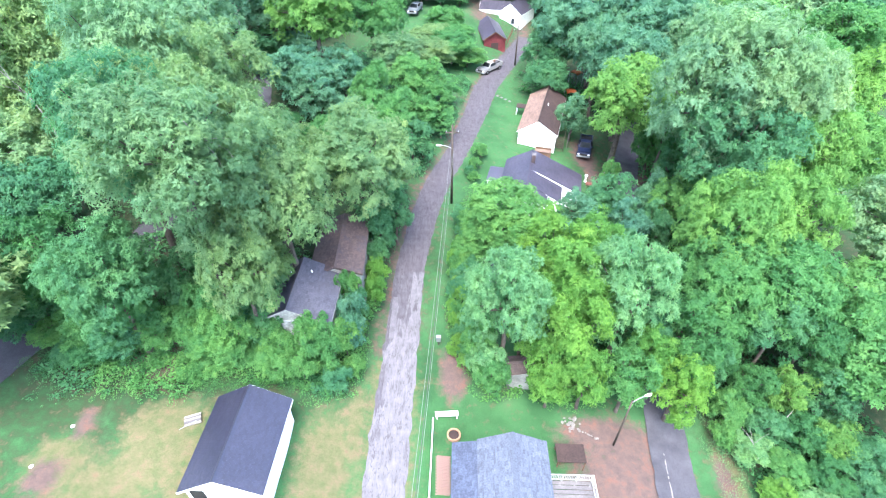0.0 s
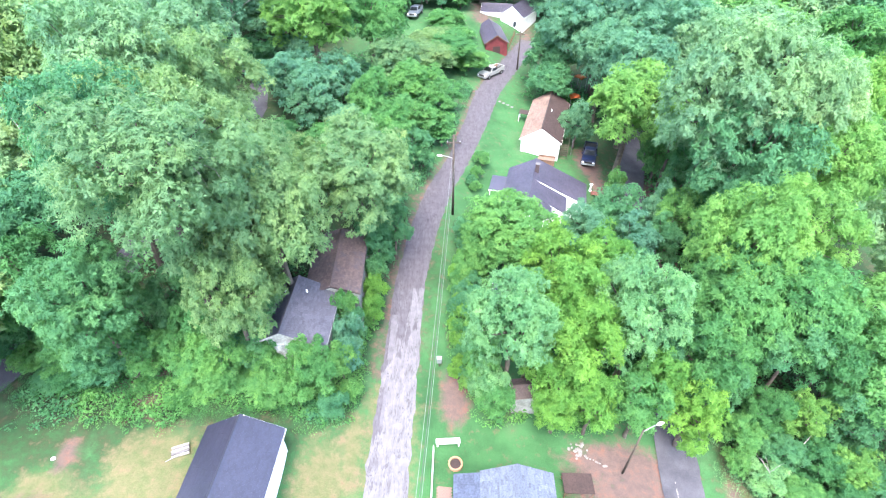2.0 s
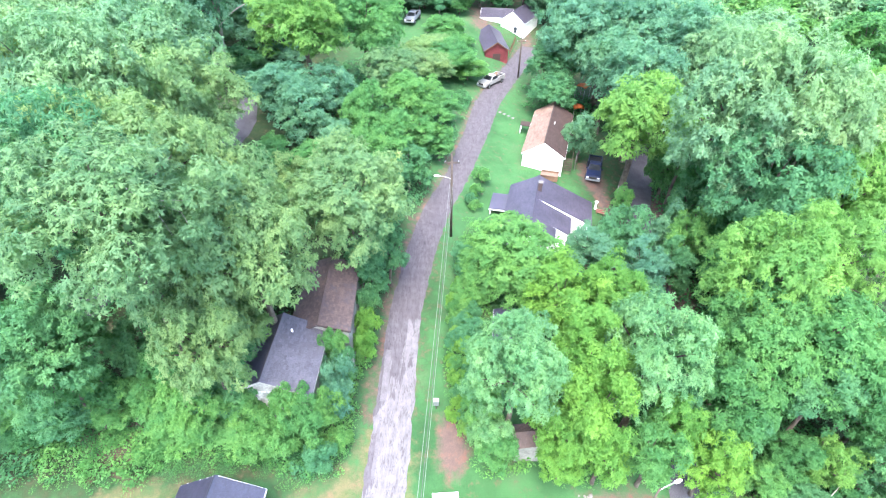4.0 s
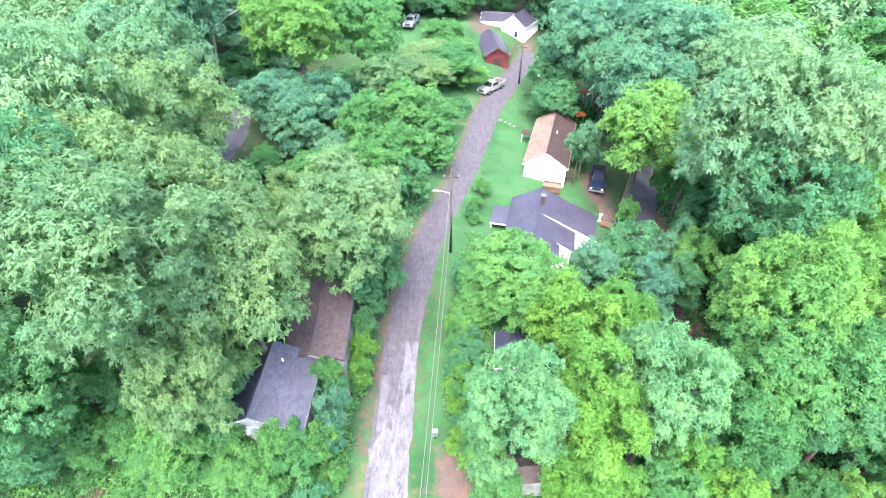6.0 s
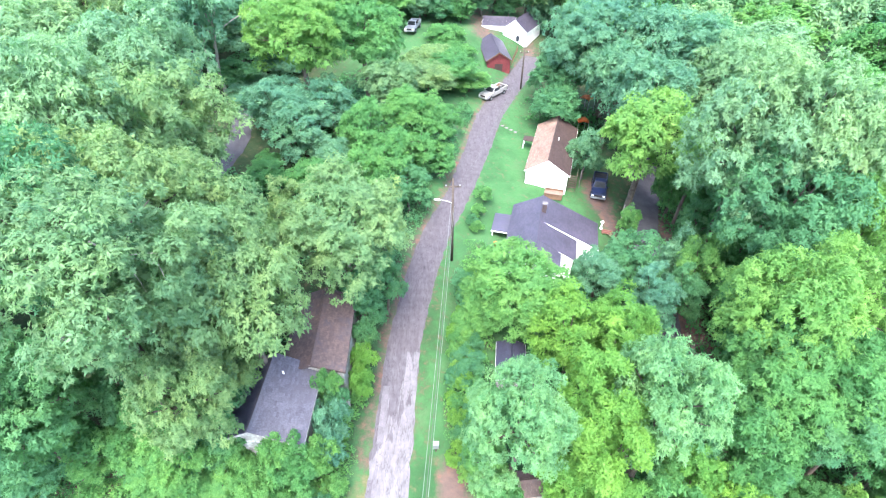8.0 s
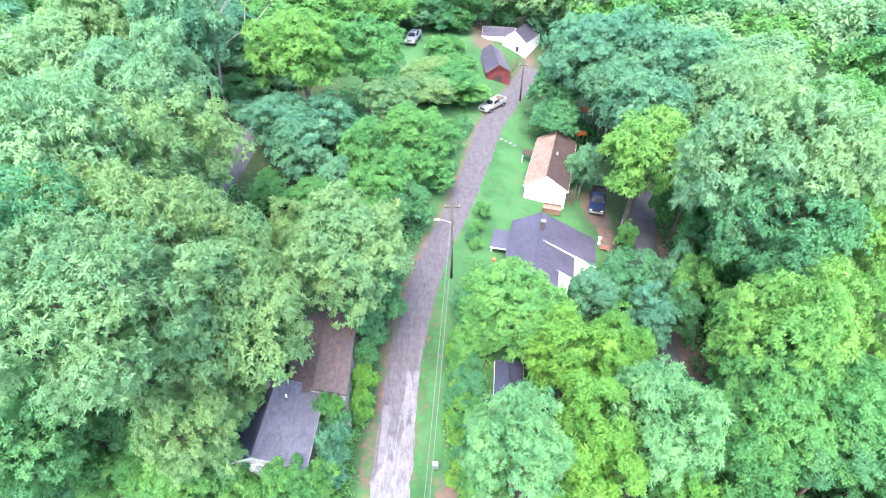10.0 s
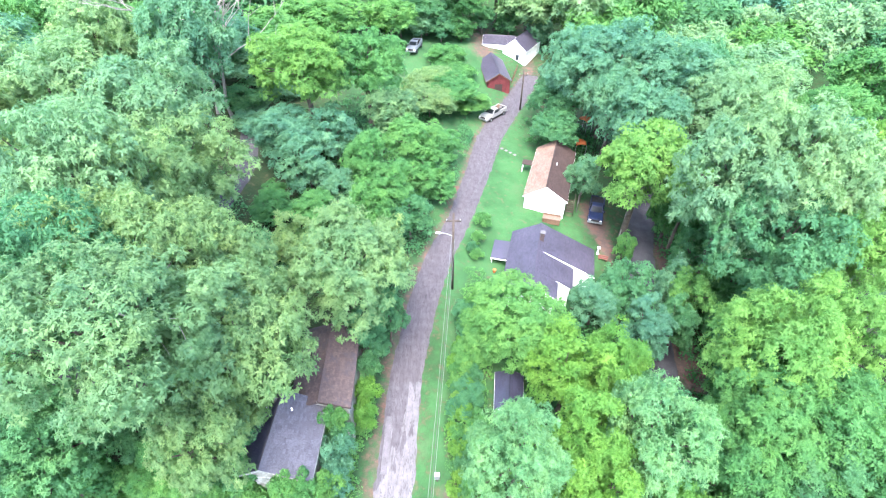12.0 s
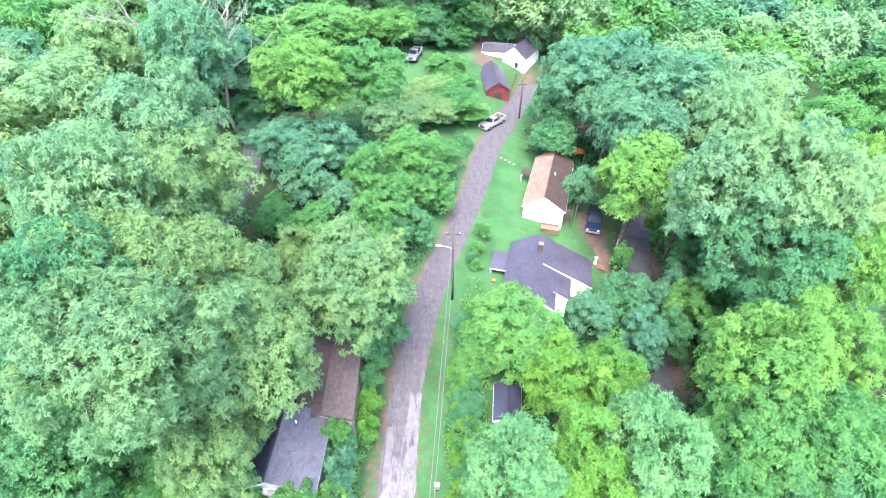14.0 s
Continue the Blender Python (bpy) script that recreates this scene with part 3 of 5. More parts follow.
TREES = [
    ("near", "pale", -35.6, 53.4, 26, 6.4),
    ("near", "pale", -26.1, 52.2, 25, 5.7),
    ("near", "olive", -22.1, 45.7, 22, 5.7),
    ("near", "pale", -23.7, 37.8, 27, 5),
    ("broad", "olive", -21.3, 39.6, 24, 4),
    ("near", "mid", -21.1, 29.9, 25, 4.6),
    ("near", "olive", -18.3, 31.6, 24, 4.5),
    ("near", "olive", -17.6, 36.6, 20, 4.5),
    ("near", "olive", -14.7, 35.4, 18.5, 4),
    ("nearest", "olive", -16.0, 25.8, 24.4, 5.0, 1.1),
    ("near", "olive", -15, 29.4, 20, 4.6),
    ("near", "olive", -12.2, 30.4, 19.0, 4.5, 1.6),
    ("near", "mid", -22.5, 24.0, 15.5, 3.5, 1.6),
    ("round", "olive", -14.5, 29.1, 15, 3),
    ("near", "olive", -7.6, 39.4, 16.4, 5.2, 1.1),
    ("round", "olive", -5.8, 44.6, 13, 2.9),
    ("round", "mid", -4.8, 40.3, 8, 1.9),
    ("round", "mid", -6.6, 38.3, 8, 2.1),
    ("broad", "blue", -19.4, 65.3, 13, 4.2),
    ("round", "blue", -15.6, 60.0, 13, 3.6), ("round", "blue", -18.6, 63.5, 14, 3.8), ("round", "blue", -12.2, 57.4, 10, 2.8),
    ("round", "blue", -13.7, 66.8, 13, 3.6),
    ("round", "bright", -9, 60.2, 13.5, 3.2),
    ("round", "bright", -19.6, 57.7, 7.6, 1.9),
    ("round", "bright", -13.9, 53.9, 9, 2.9),
    ("round", "olive", -14.4, 47, 11, 2.6),
    ("broad", "bright", -26.3, 88.7, 18, 7.8),
    ("near", "lime", -17.5, 71.5, 21.5, 6.2),
    ("near", "bright", -10.5, 77.0, 19, 5.6),
    ("broad", "bright", -21, 97.4, 19, 7.8),
    ("broad", "blue", -29.1, 82.2, 16, 5.3),
    ("broad", "olive", -7.1, 71.8, 13, 3.9),
    ("broad", "bright", -3.8, 65.8, 12, 3.7),
    ("round", "bright", -6, 57.1, 11, 3.3),
    ("round", "bright", -2.1, 62.8, 9, 3.3),
    ("round", "mid", -3.8, 54.7, 8, 2.8),
    ("round", "bright", -7.7, 51.3, 12, 2.7),
    ("round", "bright", -0.3, 62.2, 6, 2.3),
    ("round", "bright", 0.4, 72.1, 7, 2.7),
    ("broad", "bright", 1.4, 86.9, 9, 4.8, 0.5),
    ("broad", "bright", 1.4, 98.1, 7.5, 4.2),
    ("broad", "olive", -1.5, 92.4, 8.5, 4),
    ("round", "bright", 3.6, 93.4, 5.6, 2.4),
    ("round", "olive", -3.9, 87.4, 9, 3.4),
    ("broad", "olive", -2.2, 82.6, 9, 4.1),
    ("round", "bright", 4.2, 87.2, 6, 3.4, 0.5),
    ("broad", "bright", 0.5, 102.5, 9, 3.9, 0.6),
    ("near", "blue", -32.6, 81.8, 20, 7.1),
    ("near", "bright", -37.7, 82.6, 22, 8.1),
    ("broad", "bright", -9.8, 105.6, 16, 5.4),
    ("near", "blue", 20.2, 84.3, 17, 6.5),
    ("near", "blue", 25.6, 86.3, 18, 7.5),
    ("near", "blue", 31.4, 79.1, 18, 7.3),
    ("near", "pale", 36.2, 71.6, 17, 6),
    ("broad", "blue", 23.9, 76.4, 14.5, 4.4),
    ("broad", "mid", 16.5, 78.2, 7, 3.7),
    ("broad", "blue", 26, 69.3, 15, 5.2),
    ("broad", "mid", 17.9, 84.6, 10, 4.2),
    ("broad", "lime", 23.6, 61.0, 13.6, 6.0, 1.2),
    ("round", "yellow", 28.9, 58.8, 10, 3.1, 0.62),
    ("round", "deep", 30.2, 53.9, 8, 3.3),
    ("round", "bright", 28.6, 61.1, 6, 2.6),
    ("round", "blue", 18.9, 67.0, 6.0, 2.4, 0.8),
    ("near", "pale", 28.2, 50.2, 20, 5.8),
    ("near", "pale", 31.1, 49, 22, 5.6),
    ("near", "mid", 30.6, 45.4, 15.5, 5.9),
    ("near", "pale", 36.4, 49, 19, 5.6),
    ("round", "deep", 30.3, 48.4, 7, 3.4),
    ("round", "deep", 29.3, 42.2, 6, 3.4),
    ("round", "deep", 27.7, 37.7, 5, 2.9),
    ("near", "lime", 25.4, 34.3, 13.5, 5.0),
    ("near", "lime", 31, 35.9, 13, 4.5),
    ("near", "bright", 23.8, 29.9, 9.6, 4.2),
    ("near", "bright", 28.8, 30.4, 9.4, 4.7),
    ("broad", "lime", 37.8, 44.4, 14, 3.7),
    ("near", "fresh", 14.5, 27.4, 12.0, 4.0, 2.0),
    ("near", "fresh", 4.8, 25.6, 12.6, 3.3, 2.2),
    ("round", "yellow", 9.9, 27.7, 10.8, 3),
    ("round", "yellow", 10.3, 24.8, 9.8, 2.8),
    ("round", "yellow", 10.5, 35.0, 8.8, 3.5),
    ("round", "yellow", 14.3, 35.8, 8.2, 2.9),
    ("broad", "bright", 6.4, 41.0, 7.4, 4.5),
    ("round", "bright", 4.1, 41.2, 5, 2.8),
    ("round", "mid", 3.1, 42.5, 4, 2.3),
    ("round", "bright", 8.7, 39, 6.5, 3.5),
    ("round", "mid", 18.9, 46.4, 5.6, 3.4),
    ("round", "blue", 20, 42.2, 5.2, 2.9),
    ("round", "blue", 15.3, 45.1, 4.5, 2.7),
    ("round", "deep", 20.2, 26.1, 7, 3.3),
    ("round", "yellow", 19.1, 23.1, 3.6, 2.5),
    ("round", "bright", 14.8, 23.4, 4.6, 2.2),
    ("round", "yellow", 11.3, 23.3, 4.3, 2.2),
    ("round", "yellow", 8.5, 23.2, 3.6, 1.9),
    ("round", "deep", -23.7, 25.6, 12, 3.3),
    ("round", "olive", -15.1, 29.3, 11, 2.8),
    ("round", "deep", -26.2, 25, 8, 2.7),
    ("round", "deep", -24.7, 24.6, 6.5, 2.4),
    ("round", "mid", -15.9, 26.7, 8, 2.8),
    ("round", "bright", -17.3, 24.6, 5.2, 2.3),
    ("round", "mid", -27.3, 24.2, 5, 2.3),
    ("round", "bright", -13.7, 24.2, 3.5, 1.9),
    ("round", "deep", -28.8, 27.5, 14, 3.2),
    ("round", "deep", 23.8, 32.4, 9, 3),
    ("broad", "blue", -25.1, 84.7, 9.5, 4),
    ("round", "blue", -28.2, 79.6, 8, 2.8),
    ("round", "yellow", 16.6, 25, 5, 2.1),
    ("round", "bright", -19.5, 25.5, 7.6, 2.0),
    ("near", "olive", -13.9, 25.0, 15.8, 2.7, 2.1),
    ("round", "mid", 27.7, 27.2, 6.6, 2.5, 1.2),
    ("round", "deep", 30.6, 26.6, 6.0, 2.6),
    ("round", "bright", 33.4, 27.4, 7.0, 2.8),
    ("round", "deep", 24.9, 27.4, 3.4, 2.1),
    ("round", "mid", 22.8, 26.2, 2.2, 1.8),
    ("round", "deep", 26.6, 24.8, 0.6, 2.0),
    ("round", "bright", 24.4, 23.4, -1.6, 1.7),
    ("round", "lime", 29.4, 24.2, 0.6, 1.9),
    ("round", "mid", 32.2, 23.6, 1.6, 2.4),
    ("round", "mid", 27.2, 22.0, -2.2, 1.9),
    ("round", "fresh", 25.2, 20.4, -3.4, 1.7),
    ("round", "deep", 29.6, 21.4, -2.0, 2.0),
    ("round", "lime", 31.8, 20.6, -1.8, 1.9),
    ("round", "bright", 27.4, 18.6, -3.6, 1.8),
    ("round", "yellow", 26.0, 17.0, -4.2, 1.4),
    ("round", "deep", 30.2, 18.2, -3.0, 2.0),
    ("round", "mid", 33.6, 19.0, -2.0, 2.3),
    ("round", "fresh", 29.2, 15.8, -4.0, 1.8),
    ("round", "mid", 32.6, 15.6, -3.4, 2.2),
    ("round", "fresh", 3.3, 24.6, 4.6, 1.5),
    ("round", "bright", 3.0, 25.6, 5.2, 1.5),
    ("round", "bright", -21.5, 24.6, 7.0, 1.9),
    ("round", "bright", -17.6, 26.6, 9.0, 2.3),
    ("round", "mid", -15.8, 25.6, 7.8, 2.1),
    ("round", "bright", -13.9, 25.8, 7.0, 1.8),
    ("round", "mid", -20.2, 28.0, 10.0, 2.4),
    ("round", "mid", -24.0, 23.8, 7.2, 2.0),
    ("round", "deep", -26.2, 23.4, 6.0, 1.7),
    ("round", "mid", 18, 27.4, 6, 2),
]
for row in TREES:
    tree(*row)

for row in [("round", "mid", -15.6, 27.6, 9.5, 3.0), ("round", "mid", -14.2, 25.9, 6.8, 2.2), ("round", "deep", 31.5, 57, 6, 2.6), ("round", "mid", 31.2, 52, 6, 2.8), ("round", "deep", 29.0, 46.5, 4.5, 2.5), ("round", "bright", -17.0, 25.0, 6.5, 2.3), ("broad", "mid", -3.5, 115, 15, 4.6), ("broad", "deep", 4.0, 117, 15, 4.6), ("broad", "mid", -11.5, 113, 17, 4.8), ("round", "mid", -8.5, 112.5, 12.5, 3.0), ("round", "blue", -4.5, 112, 11.5, 2.8), ("round", "mid", -0.5, 112.5, 11.5, 3.0), ("round", "deep", 3.5, 113.5, 11, 2.8), ("round", "mid", 8.0, 120.5, 11, 3.2), ("round", "mid", 14.0, 121.5, 11, 3.4), ("round", "blue", 19.5, 118.0, 11, 3.4), ("round", "bright", 4.4, 39.6, 5.2, 2.6), ("round", "yellow", 13.2, 31.6, 7.6, 2.6), ("round", "bright", 3.9, 23.9, 3.0, 1.6), ("round", "yellow", 8.4, 24.4, 5.2, 1.9), ("round", "mid", 16.8, 31.5, 6.5, 2.4), ("round", "bright", 2.4, 38.6, 2.8, 1.7), ("round", "mid", 2.2, 34.8, 2.0, 1.5), ("broad", "mid", -33.6, 32.5, 15, 4.2), ("broad", "pale", -38.0, 38.0, 17, 4.8), ("round", "mid", -33.5, 28.0, 9.5, 3.0), ("round", "mid", -31.0, 26.2, 7.5, 2.2), ("round", "bright", -29.6, 24.6, 5.8, 1.7), ("round", "mid", -32.6, 24.6, 6.6, 1.8), ("round", "bright", -15.9, 24.4, 8.4, 2.1), ("round", "yellow", 6.6, 26.8, 7.5, 2.2), ("round", "bright", 2.9, 26.6, 3.6, 1.6), ("round", "bright", -18.6, 24.9, 6.2, 1.9), ("round", "bright", 21.9, 56.0, 2.0, 1.5), ("round", "mid", 27.6, 51.5, 6.0, 2.4), ("round", "blue", -26.0, 73.0, 9.5, 3.2), ("round", "blue", -22.6, 71.0, 8.5, 3.0), ("round", "deep", -18.6, 54.0, 8.5, 2.6), ("round", "mid", -28.5, 77.0, 12.0, 3.6), ("round", "blue", 24.6, 48.0, 4.6, 2.4), ("round", "mid", 23.4, 43.2, 4.4, 2.3), ("round", "bright", 25.6, 46.0, 5.6, 2.3), ("round", "mid", 16.9, 37.6, 4.0, 2.4)]:
    tree(*row)
for x, y, top, r in [(-12.9, 24.5, 5.4, 1.4), (-10.1, 24.7, 5.7, 1.3), (-11.6, 24.5, 4.9, 1.0), (-12.6, 24.7, 4.6, 0.8), (-8.9, 24.5, 5.0, 1.3), (-10.9, 23.2, 4.2, 1.4), (-12.6, 23.2, 3.8, 1.4), (-7.9, 25.6, 5.0, 1.3), (-7.5, 29.4, 5.1, 1.2), (-6.3, 35.8, 5.0, 1.3), (-14.5, 25.6, 4.4, 1.4), (-15.2, 24.0, 3.6, 1.3), (-8.4, 23.0, 2.4, 1.2), (-17.2, 23.6, 3.4, 1.5), (-19.4, 22.8, 3.2, 1.3), (-22.0, 23.6, 3.6, 1.5), (-7.2, 24.4, 1.9, 1.0), (-10.3, 24.9, 6.7, 1.1), (-9.3, 25.1, 6.1, 1.0), (-7.6, 30.0, 6.0, 0.8), (-8.4, 29.8, 6.2, 0.8),
                     (5.0, 58.6, 2.6, 1.3), (4.1, 55.6, 2.4, 0.9), (3.4, 54.0, 2.0, 0.8), (3.9, 53.0, 1.7, 0.9), (2.6, 43.0, 2.6, 1.4), (1.5, 33.5, 1.6, 1.2), (2.0, 29.0, 0.8, 1.1), (23.4, 21.5, -3.2, 1.2), (24.6, 24.0, -2.6, 1.4), (1.4, 29.0, 0.4, 0.8), (2.3, 30.6, 0.9, 1.0), (1.2, 31.6, 0.9, 0.8), (2.9, 32.4, 1.3, 1.1), (1.5, 35.4, 1.6, 0.9), (2.7, 36.6, 1.9, 1.1), (1.3, 37.6, 1.5, 0.8), (1.9, 39.8, 1.8, 0.9), (2.9, 40.9, 2.2, 1.0), (2.4, 44.6, 2.2, 0.9), (3.6, 45.6, 2.4, 1.0), (1.9, 27.0, 0.3, 0.8)]:
    tree("small", tree_rng.choice(["mid", "bright", "bright"]), x, y, top, r, 2.0, "rounded leafy green bush in rough grass")

for tone, x, y, top, r in [("blue", -7.9, 28.0, 5.4, 1.5), ("blue", -7.6, 26.4, 4.6, 1.3), ("yellow", -6.2, 33.6, 4.6, 1.2), ("yellow", -6.2, 31.6, 4.0, 1.1), ("yellow", 1.6, 33.2, 1.4, 1.0), ("yellow", 1.3, 30.2, 0.8, 0.9), ("yellow", 1.5, 28.2, 0.4, 0.8), ("lime", 2.4, 31.4, 1.0, 0.9), ("yellow", 0.9, 31.8, 0.7, 0.7), ("lime", 1.4, 34.6, 1.3, 0.9), ("yellow", 2.2, 35.6, 1.6, 0.9), ("yellow", 0.8, 27.2, 0.1, 0.7), ("lime", 1.9, 26.2, 0.2, 0.8), ("yellow", 2.8, 29.6, 0.9, 0.9), ("yellow", 1.1, 38.4, 1.3, 0.8), ("lime", 2.2, 37.6, 1.8, 0.9), ("yellow", 1.9, 40.2, 1.8, 0.9), ("bright", 1.2, 36.2, 1.3, 0.8)]:
    tree("small", tone, x, y, top, r, 2.0, LOOKS[tone].replace("broadleaf tree", "bush"))

# far trees, row behind row; pale picks put haze into leaf colour
far_rng = random.Random(5)
for j in range(8):
    yy = 92 + j * 14
    for i in range(-12, 13):
        x, y = i * 13.5 + far_rng.uniform(-4, 4) + 6 * (j % 2), yy + far_rng.uniform(-4, 4)
        if abs(x) > 0.92 * y + 8 or (-10 < x < 24 and y < 117) or (abs(x) < 34 and y < 98):
            continue
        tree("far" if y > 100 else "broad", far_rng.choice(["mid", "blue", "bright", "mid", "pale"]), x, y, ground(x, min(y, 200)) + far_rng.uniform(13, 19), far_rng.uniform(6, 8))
for x, y in [(-9, 119), (3, 121), (11, 124), (19, 121), (-15, 113), (26, 112), (-46, 40), (-44, 52), (-48, 64), (-42, 72), (-52, 80), (-40, 32), (-36, 26), (-46, 90), (-60, 76), (-33, 20.5), (-38, 44), (-30, 70), (44, 60), (46, 50), (50, 70), (46, 80), (38, 62), (58, 80), (44, 38), (38, 30), (36, 24), (42, 26), (50, 60), (40, 88)]:
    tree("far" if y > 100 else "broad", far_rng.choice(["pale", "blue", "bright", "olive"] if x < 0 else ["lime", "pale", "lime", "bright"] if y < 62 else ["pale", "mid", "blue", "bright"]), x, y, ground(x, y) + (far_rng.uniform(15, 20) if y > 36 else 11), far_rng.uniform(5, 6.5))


# ---- undergrowth ----
# footprints kept free of undergrowth: x0, x1, y0, y1
CLEAR = [(-16.8, -11.0, 12.5, 20.3), (-13.4, -8.9, 25.6, 31.2), (-11.3, -7.2, 30.5, 36.8), (0, 8, 5, 20), (5, 18, 46, 57), (9, 22, 61, 77), (4, 6.9, 33, 37.3)]


def undergrowth(label, tone, patches, per_m2, size, seed):
    """Low leafy growth in mounds over the patches (x, y, rx, ry, height), one uncountable mass."""
    rng = np.random.default_rng(seed)
    base, lift = [], []
    for px, py, rx, ry, h in patches:
        n = int(per_m2 * 3.14 * rx * ry)
        r, a = np.sqrt(rng.random(n)), rng.random(n) * math.tau
        for x, y, rr in zip(px + rx * r * np.cos(a), py + ry * r * np.sin(a), r):
            c, _, w = road_at(y)
            edge = abs(x - c) - w
            rag = 0.42 * noise.noise((x * 0.5, y * 0.5, seed + 9.0)) + 0.3 * noise.noise((x * 1.4, y * 1.4, seed + 2.0))
            if rr > 0.78 + rag or edge < 0.5 or abs(x - float(np.interp(y, [8, 17, 24, 30, 38, 48, 58, 67, 78], [17.5, 18.3, 19.2, 20.5, 22.0, 23.6, 25.0, 28.0, 31]))) < 2.0 or any(x0 < x < x1 and y0 < y < y1 for x0, x1, y0, y1 in CLEAR):
                continue
            lump = 0.55 + 0.75 * noise.noise((x * 0.55, y * 0.55, seed)) + 0.35 * noise.noise((x * 1.7, y * 1.7, seed + 4.0))
            top = max(0.12, h * lump * min(1.0, 0.25 + 2.2 * max(0.8 + rag - rr, 0.0)) * min(1.0, 0.35 + edge * 0.4))
            base.append((x, y, ground(x, y) + top * rng.uniform(0.55, 1.0)))
            lift.append(top)
    n = len(base)
    base = np.array(base)
    along = rng.normal(0, 1, (n, 3)) * np.array([1, 1, 0.45]) + np.array([0, 0, 0.15])
    along /= np.linalg.norm(along, axis=1, keepdims=True)
    side = np.cross(along, np.array([0, 0, 1.0]) + rng.normal(0, 0.5, (n, 3)))
    side /= np.linalg.norm(side, axis=1, keepdims=True) + 1e-9
    L = size * rng.uniform(0.6, 1.4, (n, 1)) * np.clip(np.array(lift)[:, None] / 0.6, 0.4, 1.0)
    W = L * rng.uniform(0.32, 0.5, (n, 1))
    me = leaf_mesh("undergrowth", np.stack([base + side * W, base + along * L, base - side * W], 1), rng.random(n))
    return tagged(part("undergrowth", me, LEAF[tone]), label, "undergrowth", kind="stuff")


# ---- roofs and houses ----
def shingles(length, run, drop, course, width, seed, thick=0.02):
    """One roof slope in lapped courses of single tabs: ridge along y at x = 0, eave at x = run, z = -drop."""
    rng = random.Random(seed)
    slope = math.hypot(run, drop)
    ux, uz = run / slope, -drop / slope
    nx, nz = drop / slope, run / slope
    verts, faces = [], []
    n = max(1, round(slope / course))
    for i in range(n):
        s0, s1 = slope * i / n - 0.02, slope * (i + 1) / n
        y = -rng.random() * width
        while y < length:
            y0, y1 = max(y, 0), min(y + width - 0.006, length)
            y += width
            if y1 - y0 < 0.03:
                continue
            t = thick * rng.uniform(0.75, 1.25)
            e = rng.uniform(-0.006, 0.006)
            b = len(verts)
            for s, h in ((s0, 0.004), (s1 + e, t), (s0, -0.03), (s1 + e, -0.03)):
                for yy in (y0, y1):
                    verts.append((ux * s + nx * h, yy, uz * s + nz * h))
            faces += [(b, b + 2, b + 3, b + 1), (b + 2, b + 6, b + 7, b + 3), (b, b + 4, b + 6, b + 2), (b + 1, b + 3, b + 7, b + 5), (b + 4, b + 5, b + 7, b + 6), (b, b + 1, b + 5, b + 4)]
    return mesh_from("roof_slope", verts, faces)


def prism(points, y0, y1):
    """A solid from a closed outline in x and z, drawn out along y."""
    bm = bmesh.new()
    a = [bm.verts.new((x, y0, z)) for x, z in points]
    b = [bm.verts.new((x, y1, z)) for x, z in points]
    n = len(points)
    for i in range(n):
        bm.faces.new((a[i], a[(i + 1) % n], b[(i + 1) % n], b[i]))
    bm.faces.new(a[::-1])
    bm.faces.new(b)
    bmesh.ops.recalc_face_normals(bm, faces=bm.faces)
    return bm


def siding(x0, x1, z0, z1, y, out, board=0.22):
    """Lapped boards on a wall in the plane y, the boards leaning out in the direction out (+1 or -1)."""
    verts, faces = [], []
    z = z0
    while z < z1 - 0.02:
        zt = min(z + board, z1)
        b = len(verts)
        verts += [(x0, y + out * 0.025, z), (x1, y + out * 0.025, z), (x1, y + out * 0.004, zt), (x0, y + out * 0.004, zt), (x0, y, z), (x1, y, z)]
        faces += [(b, b + 1, b + 2, b + 3), (b + 4, b + 5, b + 1, b)]
        z = zt
    return mesh_from("siding", verts, faces)


def gable_house(name, m, length, half, eave, rise, walls, left, right, label, over=0.3, course=0.16, width=0.34, depth=0.0, seed=1, trim=TRIM, category="house"):
    """A gabled house: ridge along local y from 0 to length, floor at z = 0, walls drawn down by depth into the slope."""
    h = thing(name, m, label, category)
    t = 0.12
    w = half - over
    top = eave + rise * over / half
    for y0, y1 in ((over, over + t), (length - over - t, length - over)):
        part("gable_wall", prism([(-w, -depth), (w, -depth), (w, top - 0.05), (0, eave + rise - 0.06), (-w, top - 0.05)], y0, y1), walls, h)
    for x0, x1 in ((-w, -w + t), (w - t, w)):
        part("side_wall", cube(x0, x1, over + t + 0.002, length - over - t - 0.002, -depth, top - 0.06, 0.005), walls, h)
    part("siding", siding(-w + 0.02, w - 0.02, -depth, top - 0.1, over - 0.003, -1), walls, h)
    tagged(part("roof_slope", shingles(length, half, rise, course, width, seed), right, h, at=pose(0, 0, eave + rise)), kind="stuff")
    me = shingles(length, half, rise, course, width, seed + 1)
    for v in me.vertices:
        v.co.x = -v.co.x
    me.flip_normals()
    tagged(part("roof_slope", me, left, h, at=pose(0, 0, eave + rise)), kind="stuff")
    part("ridge_cap", prism([(-0.16, -0.09 * rise / half * 1.6), (0, 0.035), (0.16, -0.09 * rise / half * 1.6), (0, -0.02)], 0.0, length), right, h, at=pose(0, 0, eave + rise + 0.03))
    for y in (-0.03, length):
        for sgn in (-1, 1):
            part("rake_board", prism([(0, -0.03), (sgn * half, -rise - 0.03), (sgn * half, -rise - 0.19), (0, -0.19)], y, y + 0.03), trim, h, at=pose(0, 0, eave + rise))
    for sgn in (-1, 1):
        part("fascia", cube(min(sgn * half, sgn * (half + 0.025)), max(sgn * half, sgn * (half + 0.025)), 0, length, eave - 0.19, eave - 0.035, 0.004), trim, h)
    return h


